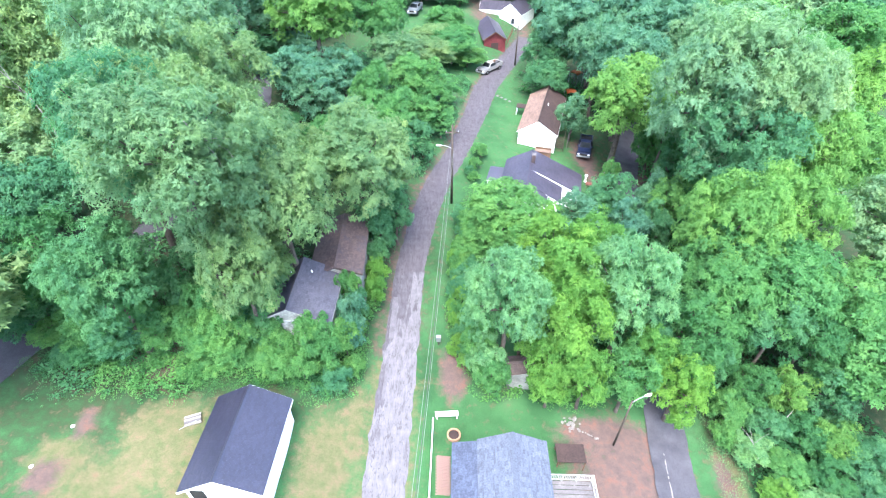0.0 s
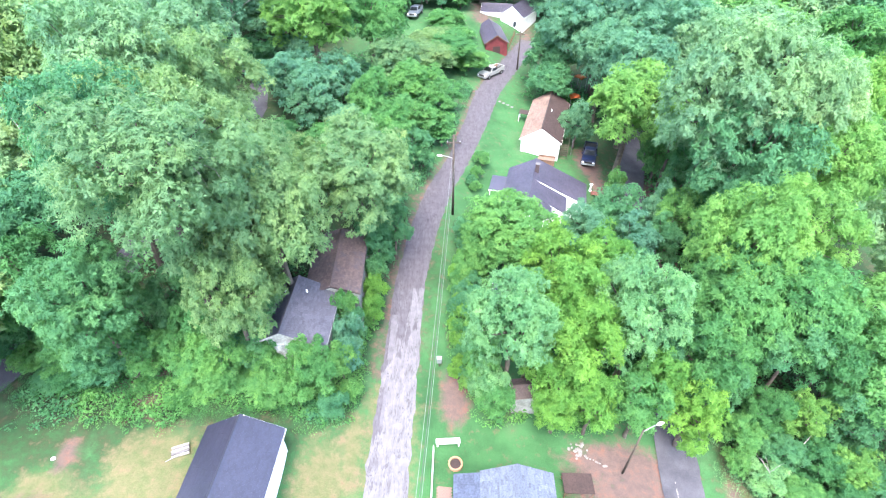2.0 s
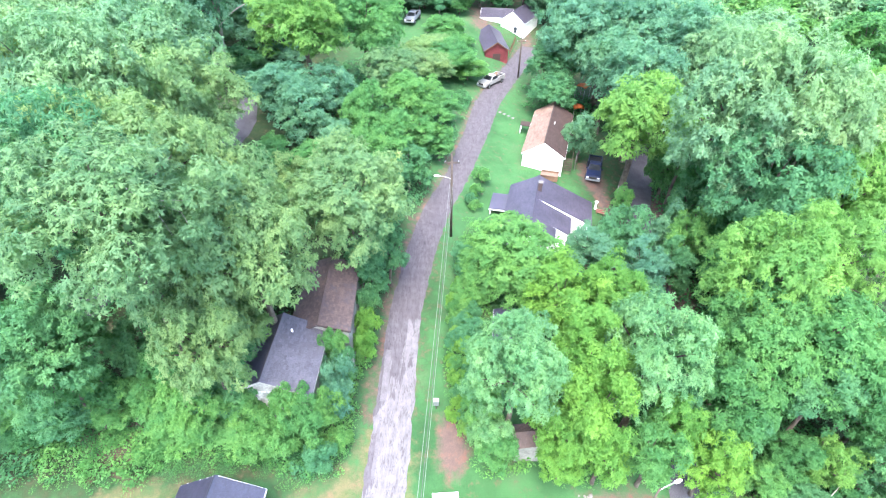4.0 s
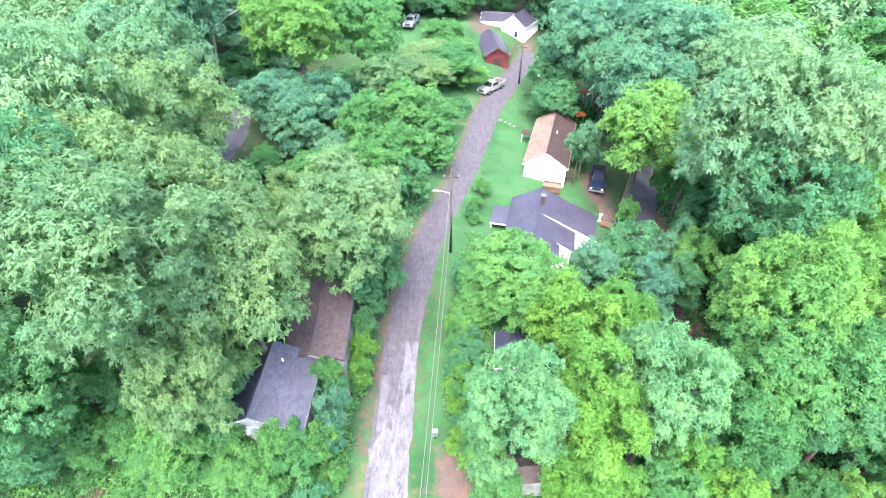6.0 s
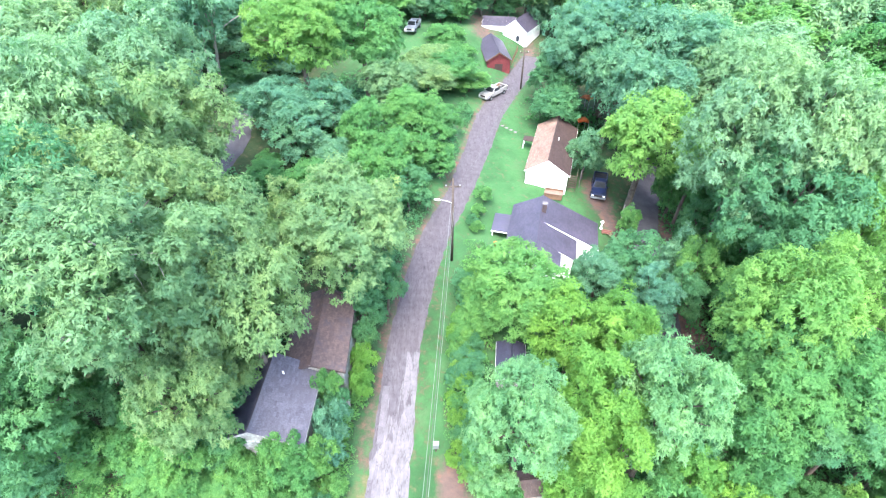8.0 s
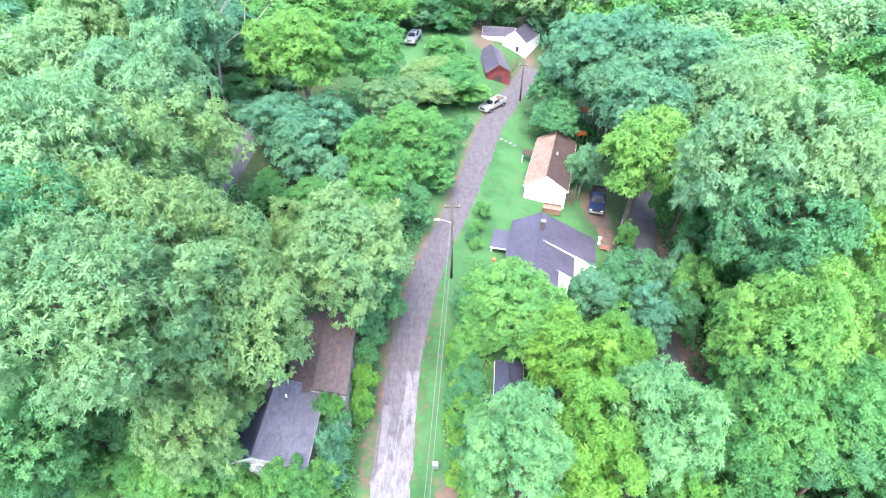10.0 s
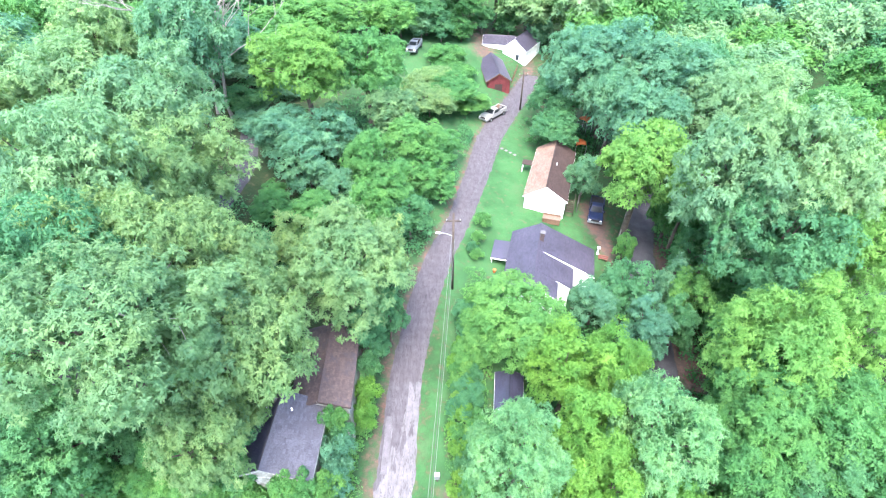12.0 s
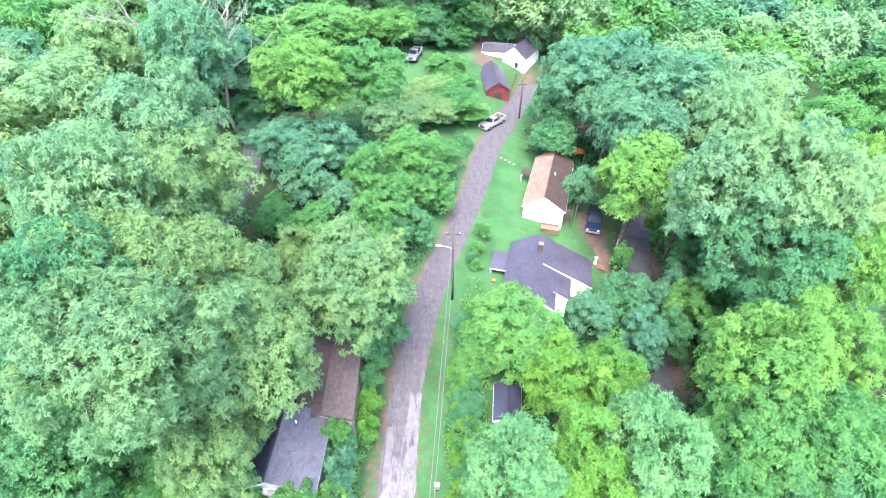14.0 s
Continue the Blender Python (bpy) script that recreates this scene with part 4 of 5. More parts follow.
def window(parent, x, y, z, w, h, face):
    """A sash window on a gable wall (face -1: the wall looks along -y)."""
    win = part("window", cube(x - w / 2 - 0.07, x + w / 2 + 0.07, y - 0.05, y + 0.05, z - 0.07, z + h + 0.07, 0.01), TRIM, parent, "white framed sash window")
    for k in range(2):
        part("pane", cube(x - w / 2, x + w / 2, y + face * 0.055, y + face * 0.06, z + k * h / 2 + 0.02, z + (k + 1) * h / 2 - 0.02, 0.0), CAR_GLASS, win)


# white outbuilding on the upper lawn
gs = 0.85
shed = gable_house("shed", pose(-13.66, 13.4, gs, 0, 0, -2.0), 6.75, 2.68, 2.05, 1.6, WHITE, SHINGLE_DARK, SHINGLE_DARK, "white clapboard shed with a dark shingle gable roof", over=0.28, depth=1.2, seed=31, category="shed")
# flat dark panel: the doorway's inner shade is put into its colour
part("door", cube(-2.1, -1.2, 0.22, 0.27, 0.0, 1.8, 0.01), DARK, shed, "dark panel in place of a shaded doorway")

# house with the blue roof
bh = thing("house", pose(4.9, 18.3, -2.35, 0, 0, 178.0), "single-storey house with a blue-grey shingle gable roof", "house")
for sgn, wd in ((-1, 2.55), (1, 2.45)):
    me = shingles(10.1, wd, 1.15, 0.15, 0.34, 33 + sgn)
    if sgn < 0:
        for v in me.vertices:
            v.co.x = -v.co.x
        me.flip_normals()
    tagged(part("roof_slope", me, BLUE_ROOF, bh, at=pose(0, 0, 3.85)), kind="stuff")
part("ridge_cap", prism([(-0.2, -0.06), (0, 0.045), (0.2, -0.06), (0, -0.03)], 0, 10.1), BLUE_ROOF, bh, at=pose(0, 0, 3.87))
part("gable_wall", prism([(-2.2, -0.6), (2.1, -0.6), (2.1, 2.75), (0, 3.76), (-2.2, 2.72)], 0.3, 0.42), WHITE, bh)
part("gable_wall", prism([(-2.2, -0.6), (2.1, -0.6), (2.1, 2.75), (0, 3.76), (-2.2, 2.72)], 9.6, 9.72), WHITE, bh)
part("side_wall", cube(-2.2, -2.08, 0.43, 9.59, -0.6, 2.7, 0.01), WHITE, bh)
part("side_wall", cube(1.98, 2.1, 0.43, 9.59, -0.6, 2.7, 0.01), WHITE, bh)
me = shingles(9.8, 1.9, 0.35, 0.16, 0.34, 77)
part("porch_roof", me, SLATE_BLUE, bh, "darker blue shingled porch roof", at=pose(2.35, 0.1, 2.66))
for k in range(4):
    part("porch_post", cube(4.0, 4.1, 0.3 + k * 3.0, 0.4 + k * 3.0, -0.3, 2.3, 0.01), TRIM, bh)

# deck behind it
dk = thing("deck", pose(7.35, 14.0, -3.1, 0, 0, -2), "weathered grey timber deck with a white railing", "deck")
for k in range(18):
    part("board", cube(0.1, 3.5, -3.0 + k * 0.33, -2.71 + k * 0.33, 0.28, 0.31, 0.0), DECK, dk)
for x, y in ((0.2, 2.9), (1.3, 2.9), (2.4, 2.9), (3.5, 2.9), (3.5, 1.5), (3.5, 0.1), (3.5, -1.4), (3.5, -2.9)):
    part("post", cube(x - 0.05, x + 0.05, y - 0.05, y + 0.05, -0.9, 1.22, 0.008), RAIL_WHITE, dk)
for z in (0.48, 1.2):
    part("rail", cube(0.15, 3.55, 2.875, 2.935, z, z + 0.06, 0.006), RAIL_WHITE, dk)
    part("rail", cube(3.475, 3.535, -2.9, 2.84, z, z + 0.06, 0.006), RAIL_WHITE, dk)
for k in range(26):
    part("baluster", cube(0.25 + k * 0.125, 0.285 + k * 0.125, 2.89, 2.92, 0.54, 1.2, 0.0), RAIL_WHITE, dk)
for k in range(40):
    part("baluster", cube(3.49, 3.52, -2.8 + k * 0.14, -2.765 + k * 0.14, 0.54, 1.2, 0.0), RAIL_WHITE, dk)
part("stair_rail", cube(2.3, 2.4, -2.8, 1.2, 1.16, 1.22, 0.006), RAIL_WHITE, dk, "white inner handrail")
for y in (1.15, -0.3, -1.8):
    part("post", cube(2.31, 2.39, y - 0.04, y + 0.04, 0.3, 1.16, 0.006), RAIL_WHITE, dk)

for k in range(6):
    part("stair_tread", cube(2.45, 3.4, 0.85 - k * 0.3, 1.1 - k * 0.3, 0.31 + 0.001 * k, 0.36 + 0.04 * (k % 2), 0.006), DECK, dk, "weathered stair tread")
part("ledge", cube(0.15, 2.25, 1.25, 1.33, 0.312, 0.36, 0.006), RAIL_WHITE, dk, "pale ledge across the boards")

lean_to = thing("lean_to", pose(8.7, 18.2, ground(9.5, 18.8) + 0.0, 0, 0, -2), "low dark lean-to roof at the corner of the house", "shelter")
part("roof", cube(0, 2.2, 0, 1.5, 1.0, 1.06, 0.01), SHINGLE_BROWN, lean_to)
for x in (0.05, 2.1):
    for y in (0.05, 1.4):
        part("post", cube(x, x + 0.07, y, y + 0.07, -0.3, 1.0, 0.004), WOOD, lean_to)

# pink brick walk, white fence and bench, planter ring
walk_ob = thing("brick_walk", pose(0, 0, 0), "pink brick garden walk beside the porch", "path")
wr = random.Random(3)
brick_me = cube(-0.095, 0.095, -0.045, 0.045, -0.04, 0.03, 0.006)
bme = bpy.data.meshes.new("brick")
brick_me.to_mesh(bme)
brick_me.free()
bme.materials.append(PINK_BRICK)
for j in range(28):
    for i in range(5):
        x, y = -0.46 + i * 0.21 + (0.1 if j % 2 else 0), 15.6 + j * 0.1
        part("brick", bme, None, walk_ob, at=pose(x, y, ground(x, y) + 0.04 + wr.uniform(-0.006, 0.006), 0, 0, wr.uniform(-2, 2)))
fence = thing("picket_fence", pose(0, 0, 0), "white painted picket fence along the yard", "fence")
for k in range(66):
    y = 12.0 + k * 0.135
    x = -1.1 + (y - 12) * 0.035
    part("picket", cube(-0.012, 0.012, -0.02, 0.02, 0.05, 0.85 + 0.03 * math.sin(k * 7.0), 0.005), TRIM, fence, at=pose(x, y, ground(x, y)))
for z in (0.3, 0.68):
    part("rail", tube([(-1.06 + (y - 12) * 0.035, y, ground(-1.1, y) + z) for y in (12, 15, 18, 20.8)], [0.02] * 4, 4), TRIM, fence)
bench = thing("bench", pose(0.3, 21.4, ground(0.3, 21.4), 0, 0, 3), "white painted plank bench on the lawn", "bench")
part("seat", cube(-0.9, 0.9, -0.22, 0.22, 0.44, 0.49, 0.01), TRIM, bench)
for x in (-0.8, 0.8):
    for y in (-0.17, 0.17):
        part("leg", cube(x - 0.04, x + 0.04, y - 0.04, y + 0.04, 0, 0.44, 0.005), TRIM, bench)


def ring(r, tube_r, h, n=24):
    bm = bmesh.new()
    prof = [(r - tube_r, 0), (r + tube_r, 0), (r + tube_r * 0.9, h), (r - tube_r * 0.9, h)]
    rows = [[bm.verts.new((p * math.cos(a), p * math.sin(a), z)) for p, z in prof] for a in (math.tau * k / n for k in range(n))]
    for k in range(n):
        q, w = rows[k], rows[(k + 1) % n]
        for i in range(4):
            bm.faces.new((q[i], q[(i + 1) % 4], w[(i + 1) % 4], w[i]))
    bmesh.ops.recalc_face_normals(bm, faces=bm.faces)
    return bm


pl = thing("planter", pose(0.84, 20.0, ground(0.84, 20.0)), "round terracotta ringed flower bed on the lawn", "planter")
part("rim", ring(0.48, 0.06, 0.28), CLAY_RING, pl)
part("soil", ring(0.2, 0.2, 0.2), SHINGLE_BROWN, pl, "dark planting soil")


def stone_at(x, y, r, seed):
    rng = random.Random(seed)
    bm = bmesh.new()
    bmesh.ops.create_icosphere(bm, subdivisions=2, radius=r)
    for v in bm.verts:
        v.co *= 1 + 0.25 * noise.noise(v.co * (2 / r) + Vector((seed, 0, 0)))
        v.co.z *= 0.7
    return part("stone", bm, STONE, at=pose(x, y, ground(x, y) + r * 0.3, 0, 0, rng.uniform(0, 360)))


sr = random.Random(9)
for k in range(26):
    a, r = sr.uniform(0, math.tau), 0.75 * math.sqrt(sr.random())
    tagged(stone_at(10.6 + r * math.cos(a), 22.0 + r * math.sin(a), sr.uniform(0.08, 0.17), k), "pale field stone heaped in the yard", "stone", "stone heap")
for k in range(9):
    tagged(stone_at(11.1 + k * 0.19 + sr.uniform(-0.06, 0.06), 21.5 - k * 0.08 + sr.uniform(-0.1, 0.1), sr.uniform(0.06, 0.13), 60 + k), "small pale stone in a garden edging", "stone", "stone edging")

# overgrown empty house
# left slope takes the darker shingle: its dimmer light put into colour
ru = gable_house("abandoned_house", pose(-11.75, 25.2, 1.6, 0, 0, -1.0), 6.0, 3.15, 3.45, 1.6, WEATHERED, SHINGLE_DARK, SHINGLE_GREY, "abandoned house with a stained grey roof under vines", over=0.3, course=0.17, width=0.36, depth=1.0, seed=51, trim=WEATHERED)
gable_house("abandoned_annex", pose(-9.1, 30.5, 1.5, 0, 0, 2.0), 7.6, 2.3, 3.8, 0.85, WEATHERED, RUST_ROOF, RUST_ROOF, "rear wing with a rusty brown roof on an abandoned house", over=0.2, course=0.17, width=0.36, depth=1.0, seed=53, trim=RUST_ROOF)
part("siding", siding(-2.7, 2.7, 0.6, 3.6, 0.262, -1, 0.2), PEELED, ru, "peeling white clapboards on the gable")
part("vent_pipe", tube([(0.9, 4.6, 4.3), (0.9, 4.6, 4.85)], [0.06, 0.06], 10), TRIM, ru, "white vent pipe")
part("vent_pipe", tube([(-0.75, 4.5, 4.4), (-0.75, 4.5, 4.95)], [0.06, 0.06], 10), TRIM, ru, "white vent pipe")

# house with the purple-grey roof
ph = thing("house", pose(9.05, 45.8, -1.6, 0, 0, -13.0), "house with a purple-grey shingle roof and white walls", "house")
left_me = shingles(10.8, 3.2, 1.75, 0.17, 0.36, 61)
for v in left_me.vertices:
    v.co.x = -v.co.x
left_me.flip_normals()
tagged(part("roof_slope", left_me, SHINGLE_PURPLE, ph, at=pose(0, 0, 4.6)), kind="stuff")
tagged(part("roof_slope", shingles(2.6, 2.6, 1.33, 0.17, 0.36, 62), SHINGLE_PURPLE, ph, at=pose(0, 0, 4.6)), kind="stuff")
tagged(part("roof_slope", shingles(3.4, 4.2, 2.1, 0.17, 0.36, 64), SHINGLE_PURPLE, ph, at=pose(0, 2.6, 4.63)), kind="stuff")
tagged(part("roof_slope", shingles(4.8, 6.6, 2.9, 0.17, 0.36, 63), SHINGLE_PURPLE, ph, at=pose(0, 6.0, 4.66)), kind="stuff")
part("ridge_cap", prism([(-0.16, -0.06), (0, 0.035), (0.16, -0.06), (0, -0.02)], 0, 10.8), SHINGLE_PURPLE, ph, at=pose(0, 0, 4.66))
part("porch_roof", cube(-5.1, -2.9, 5.9, 9.3, 2.35, 2.43, 0.01), SHINGLE_PURPLE, ph, "low flat porch roof")
part("fascia", cube(-5.1, -3.3, 5.86, 5.9, 2.3, 2.42, 0.004), TRIM, ph)
part("fascia", prism([(0.9, -0.42), (6.65, -2.94), (6.65, -3.1), (0.9, -0.5)], 5.94, 5.99), TRIM, ph, at=pose(0, 0, 4.66))
part("fascia", prism([(0.6, -0.34), (2.62, -1.36), (2.62, -1.5), (0.6, -0.46)], -0.04, 0.0), TRIM, ph, at=pose(0, 0, 4.62))
part("fascia", prism([(2.3, -1.18), (4.22, -2.14), (4.22, -2.3), (2.3, -1.3)], 2.55, 2.59), TRIM, ph, at=pose(0, 0, 4.63))
part("wing_wall", prism([(2.32, -1.8), (3.9, -1.8), (3.9, 2.55), (2.32, 3.36)], 2.62, 2.74), WHITE, ph)
for y0, y1, w1, z1 in ((0.3, 0.42, 2.3, 3.3), (10.3, 10.39, 3.9, 2.5)):
    part("gable_wall", prism([(-2.9, -1.8), (w1, -1.8), (w1, z1), (0, 4.5), (-2.9, 2.95)], y0, y1), WHITE, ph)
part("wing_wall", prism([(0.9, 3.9), (3.92, -2.0), (6.3, -2.0), (6.3, 1.78), (0.9, 4.14)], 6.02, 6.14), WHITE, ph)
part("wing_wall", prism([(2.72, -2.0), (6.3, -2.0), (6.3, 1.78), (2.72, 3.35)], 10.4, 10.52), WHITE, ph)
part("side_wall", cube(-2.9, -2.78, 0.43, 10.29, -1.2, 2.9, 0.01), WHITE, ph)
part("side_wall", cube(2.18, 2.3, 0.43, 2.6, -1.8, 3.28, 0.01), WHITE, ph)
part("side_wall", cube(3.78, 3.9, 2.75, 6.0, -1.8, 2.5, 0.01), WHITE, ph)
part("side_wall", cube(6.18, 6.3, 6.15, 10.39, -2.0, 1.75, 0.01), WHITE, ph)
for y in (6.0, 9.1):
    part("porch_post", cube(-5.0, -4.9, y, y + 0.1, -0.6, 2.35, 0.01), TRIM, ph)
part("porch_floor", cube(-5.1, -2.91, 5.9, 9.3, -0.4, 0.35, 0.01), DECK, ph)
part("window", cube(4.2, 5.3, 6.05, 6.1, 0.2, 1.3, 0.01), CAR_GLASS, ph, "dark window pane in a white wall")
part("chimney", cube(0.1, 0.55, 7.6, 8.05, 4.2, 5.55, 0.015), RUST_ROOF, ph, "weathered pinkish brick chimney")
part("chimney_cap", cube(0.04, 0.61, 7.54, 8.11, 5.552, 5.64, 0.01), DECK, ph)
pot = thing("flower_pot", pose(5.8, 51.2, ground(5.8, 51.2)), "orange flower pot beside the porch", "pot")
part("pot", tube([(0, 0, 0), (0, 0, 0.4), (0, 0, 0.45)], [0.12, 0.2, 0.21], 14), ORANGE, pot)

# house with the tan and brown roof
tan_h = gable_house("house", pose(13.15, 63.1, -0.55, 0, 0, -15.9), 13.4, 2.85, 2.4, 1.8, WHITE, SHINGLE_TAN, SHINGLE_BROWN, "narrow white house with a tan and brown shingle roof", over=0.22, course=0.17, width=0.36, depth=1.4, seed=71)
part("vent_pipe", tube([(0.6, 6.5, 3.7), (0.6, 6.5, 4.2)], [0.06, 0.06], 10), TRIM, tan_h, "white vent pipe")
part("side_roof", cube(-4.3, -2.85, 8.2, 9.6, 2.2, 2.28, 0.01), SHINGLE_BROWN, tan_h, "small brown porch roof")
for y in (8.3, 9.5):
    part("porch_post", cube(-4.25, -4.17, y, y + 0.08, -0.6, 2.2, 0.005), TRIM, tan_h)
st = thing("outside_stair", pose(16.2, 63.4, -1.7, 0, 0, -15.9), "dark timber stair against a house wall", "stair")
for k in range(9):
    part("step", cube(0, 0.95, 0.1 + k * 0.27, 0.36 + k * 0.27, 0.16 + k * 0.18, 0.2 + k * 0.18, 0.004), POLE_WOOD, st)
for x in (0.0, 0.95):
    part("stringer", prism([(x - 0.02, 0.0), (x + 0.02, 0.0), (x + 0.02, 0.2), (x - 0.02, 0.2)], 0.1, 2.6), POLE_WOOD, st, at=Matrix.Shear("XZ", 4, (0, 0)) @ pose(0, 0, 0, 33, 0, 0))
    part("rail", tube([(x, 0.1, 1.1), (x, 2.5, 2.7)], [0.035, 0.035], 6), POLE_WOOD, st)
    for k in range(4):
        part("post", cube(x - 0.03, x + 0.03, 0.12 + k * 0.78, 0.18 + k * 0.78, 0.15 + k * 0.5, 1.15 + k * 0.52, 0.003), POLE_WOOD, st)
cp = thing("carport_screen", pose(17.9, 64.3, ground(18, 64.5), 0, 0, -15.9), "grey lattice screen under the house eave", "screen")
for k in range(7):
    part("slat", cube(0, 0.04, k * 0.3, k * 0.3 + 0.2, 0.0, 1.7, 0.004), DECK, cp)
for z in (0.2, 1.5):
    part("rail", cube(0.04, 0.09, 0, 2.0, z, z + 0.08, 0.004), DECK, cp)
bx = thing("wooden_bench_box", pose(14.0, 61.5, ground(14.0, 61.5), 0, 0, -15.9), "brown plank storage bench before a white gable", "box")
part("body", cube(-1.1, 1.1, -0.4, 0.4, 0, 0.75, 0.02), WOOD, bx)
part("lid", cube(-1.15, 1.15, -0.45, 0.45, 0.752, 0.82, 0.01), SHINGLE_TAN, bx, "tan plank lid")
part("back_rail", cube(-1.15, 1.15, 0.4, 0.45, 0.82, 1.1, 0.01), WOOD, bx)
for k in range(4):
    s_ = thing("stepping_stone", pose(8.9 + k * 0.62, 77.6 - k * 0.42, ground(8.9 + k * 0.62, 77.6 - k * 0.42) + 0.01, 0, 0, -33), "square paving slab sunk in the lawn", "paving", "stepping stones")
    part("slab", cube(-0.22, 0.22, -0.22, 0.22, -0.02, 0.05, 0.01), DECK, s_)
tarp = thing("orange_tarpaulin", pose(21.4, 79.9, ground(21.4, 79.9)), "orange canvas canopy stretched on poles", "canopy")
bm = bmesh.new()
gridn = 8
vs = [[bm.verts.new(((i / gridn - 0.5) * 1.7, (j / gridn - 0.5) * 1.9, 2.6 - 0.5 * ((i / gridn - 0.5) ** 2 + (j / gridn - 0.5) ** 2) * 2 + 0.04 * math.sin(i * 2.1 + j))) for j in range(gridn + 1)] for i in range(gridn + 1)]
for i in range(gridn):
    for j in range(gridn):
        bm.faces.new((vs[i][j], vs[i + 1][j], vs[i + 1][j + 1], vs[i][j + 1]))
bmesh.ops.solidify(bm, geom=bm.faces[:], thickness=0.01)
part("canvas", bm, ORANGE, tarp, smooth=True)
for x in (-0.8, 0.8):
    for y in (-0.9, 0.9):
        part("pole", tube([(x, y, -0.2), (x, y, 2.2)], [0.025, 0.025], 6), STEEL, tarp)
copy_thing(tarp, pose(23.9, 87.6, ground(23.9, 87.6), 0, 0, 40))

# far white house and red outbuilding
wh = gable_house("house", pose(14.0, 111.0, 2.0, 0, 0, -29.0), 8.5, 2.7, 3.1, 2.0, WHITE, SHINGLE_PURPLE, SHINGLE_PURPLE, "white house with a dark gable roof at the lane end", over=0.25, course=0.17, width=0.36, depth=1.0, seed=81)
part("chimney", cube(0.3, 0.8, 7.2, 7.7, 4.4, 6.2, 0.02), DECK, wh, "pale chimney")
part("window", cube(0.4, 1.1, 0.18, 0.22, 1.1, 2.2, 0.01), CAR_GLASS, wh, "dark window pane")
wg = gable_house("house_wing", pose(8.2, 116.6, 2.6, 0, 0, -100.0), 6.6, 2.3, 2.6, 1.2, WHITE, SHINGLE_PURPLE, SHINGLE_PURPLE, "white rear wing with a dark brown roof", over=0.25, course=0.17, width=0.36, depth=1.0, seed=83)
rs = gable_house("barn", pose(9.9, 96.9, 1.6, 0, 0, 4.0), 11.0, 2.35, 2.5, 1.5, RED_PAINT, SHINGLE_PURPLE, SHINGLE_PURPLE, "small red barn with a brown shingle roof", over=0.3, course=0.17, width=0.36, depth=0.8, seed=85, trim=WOOD, category="barn")
part("door", cube(-0.7, 0.7, 0.24, 0.28, 0.0, 1.9, 0.01), SHINGLE_BROWN, rs, "brown plank barn door")
for k in range(7):
    yf = 100.5 + k * 1.1
    fp = thing("fence_post", pose(12.6 + k * 0.3, yf, ground(12.6 + k * 0.3, yf)), "weathered wooden fence post beside the lane", "post", "fence posts")
    part("post", tube([(0, 0, -0.3), (0, 0, 1.15)], [0.07, 0.06], 8), WOOD, fp)

# small roof among the trees
bs = gable_house("shed", pose(5.6, 33.2, -1.55, 0, 0, -6.0), 3.9, 1.25, 2.1, 0.55, WEATHERED, SHINGLE_DARK, SHINGLE_DARK, "small garden shed with a dark blue-grey roof", over=0.12, course=0.17, width=0.36, depth=0.6, seed=91, category="shed")

# ---- side lanes ----
strip("driveway", [(17.5, 8, 1.7), (18.3, 17, 1.75), (19.2, 24, 1.65), (20.5, 30, 1.6), (22.0, 38, 1.6), (23.6, 48, 1.6), (25.0, 58, 1.8), (28.0, 67, 1.9), (31, 78, 1.8)], DRIVE, label="dark asphalt side drive with a faded white edge", jag=0.08)
strip("driveway", [(-38, 14, 1.6), (-33.0, 21.5, 1.6), (-30.5, 28, 1.6), (-28, 36, 1.5), (-26, 50, 1.4), (-24.9, 58, 1.3), (-24.6, 64, 1.2), (-27, 74, 1.2)], DRIVE, label="dark asphalt lane among the trees", jag=0.08)
tl = thing("painted_line", pose(0, 0, 0), "worn white edge line on a dark drive", "road marking")
lr = random.Random(2)
for k in range(7):
    y = 16.4 + k * 0.62
    x = float(np.interp(y, [8, 17, 24], [17.5, 18.3, 19.2])) - 0.55
    part("stroke", cube(-0.045, 0.045, -0.42, 0.42, -0.03, 0.02, 0.0), STONE, tl, at=pose(x, y, max(ground(x + a, y + b) for a in (-0.35, 0, 0.35) for b in (-0.25, 0, 0.25)) + 0.05, 0, 0, -7 + lr.uniform(-3, 3)) @ Matrix.Diagonal((lr.uniform(0.5, 1.2), lr.uniform(0.15, 1), 1, 1)))


# ---- poles and wires ----
def utility_pole(x, y, top, arms, label, thick=1.0):
    g = ground(x, y)
    p = thing("utility_pole", pose(x, y, g), label, "utility pole", "utility poles")
    h = top - g
    part("pole", tube([(0, 0, -0.5), (0.02, 0, h * 0.5), (0.0, 0.02, h)], [0.15 * thick, 0.125 * thick, 0.1 * thick], 12), POLE_WOOD, p, smooth=True)
    if arms:
        part("crossarm", cube(-0.75, 0.75, -0.06, 0.06, h - 0.95, h - 0.83, 0.01), POLE_WOOD, p)
        for dx in (-0.65, 0.65):
            part("insulator", tube([(dx, 0, h - 0.83), (dx, 0, h - 0.74), (dx, 0, h - 0.66)], [0.04, 0.06, 0.03], 10), STEEL, p, "grey ceramic insulator")
    return p, h


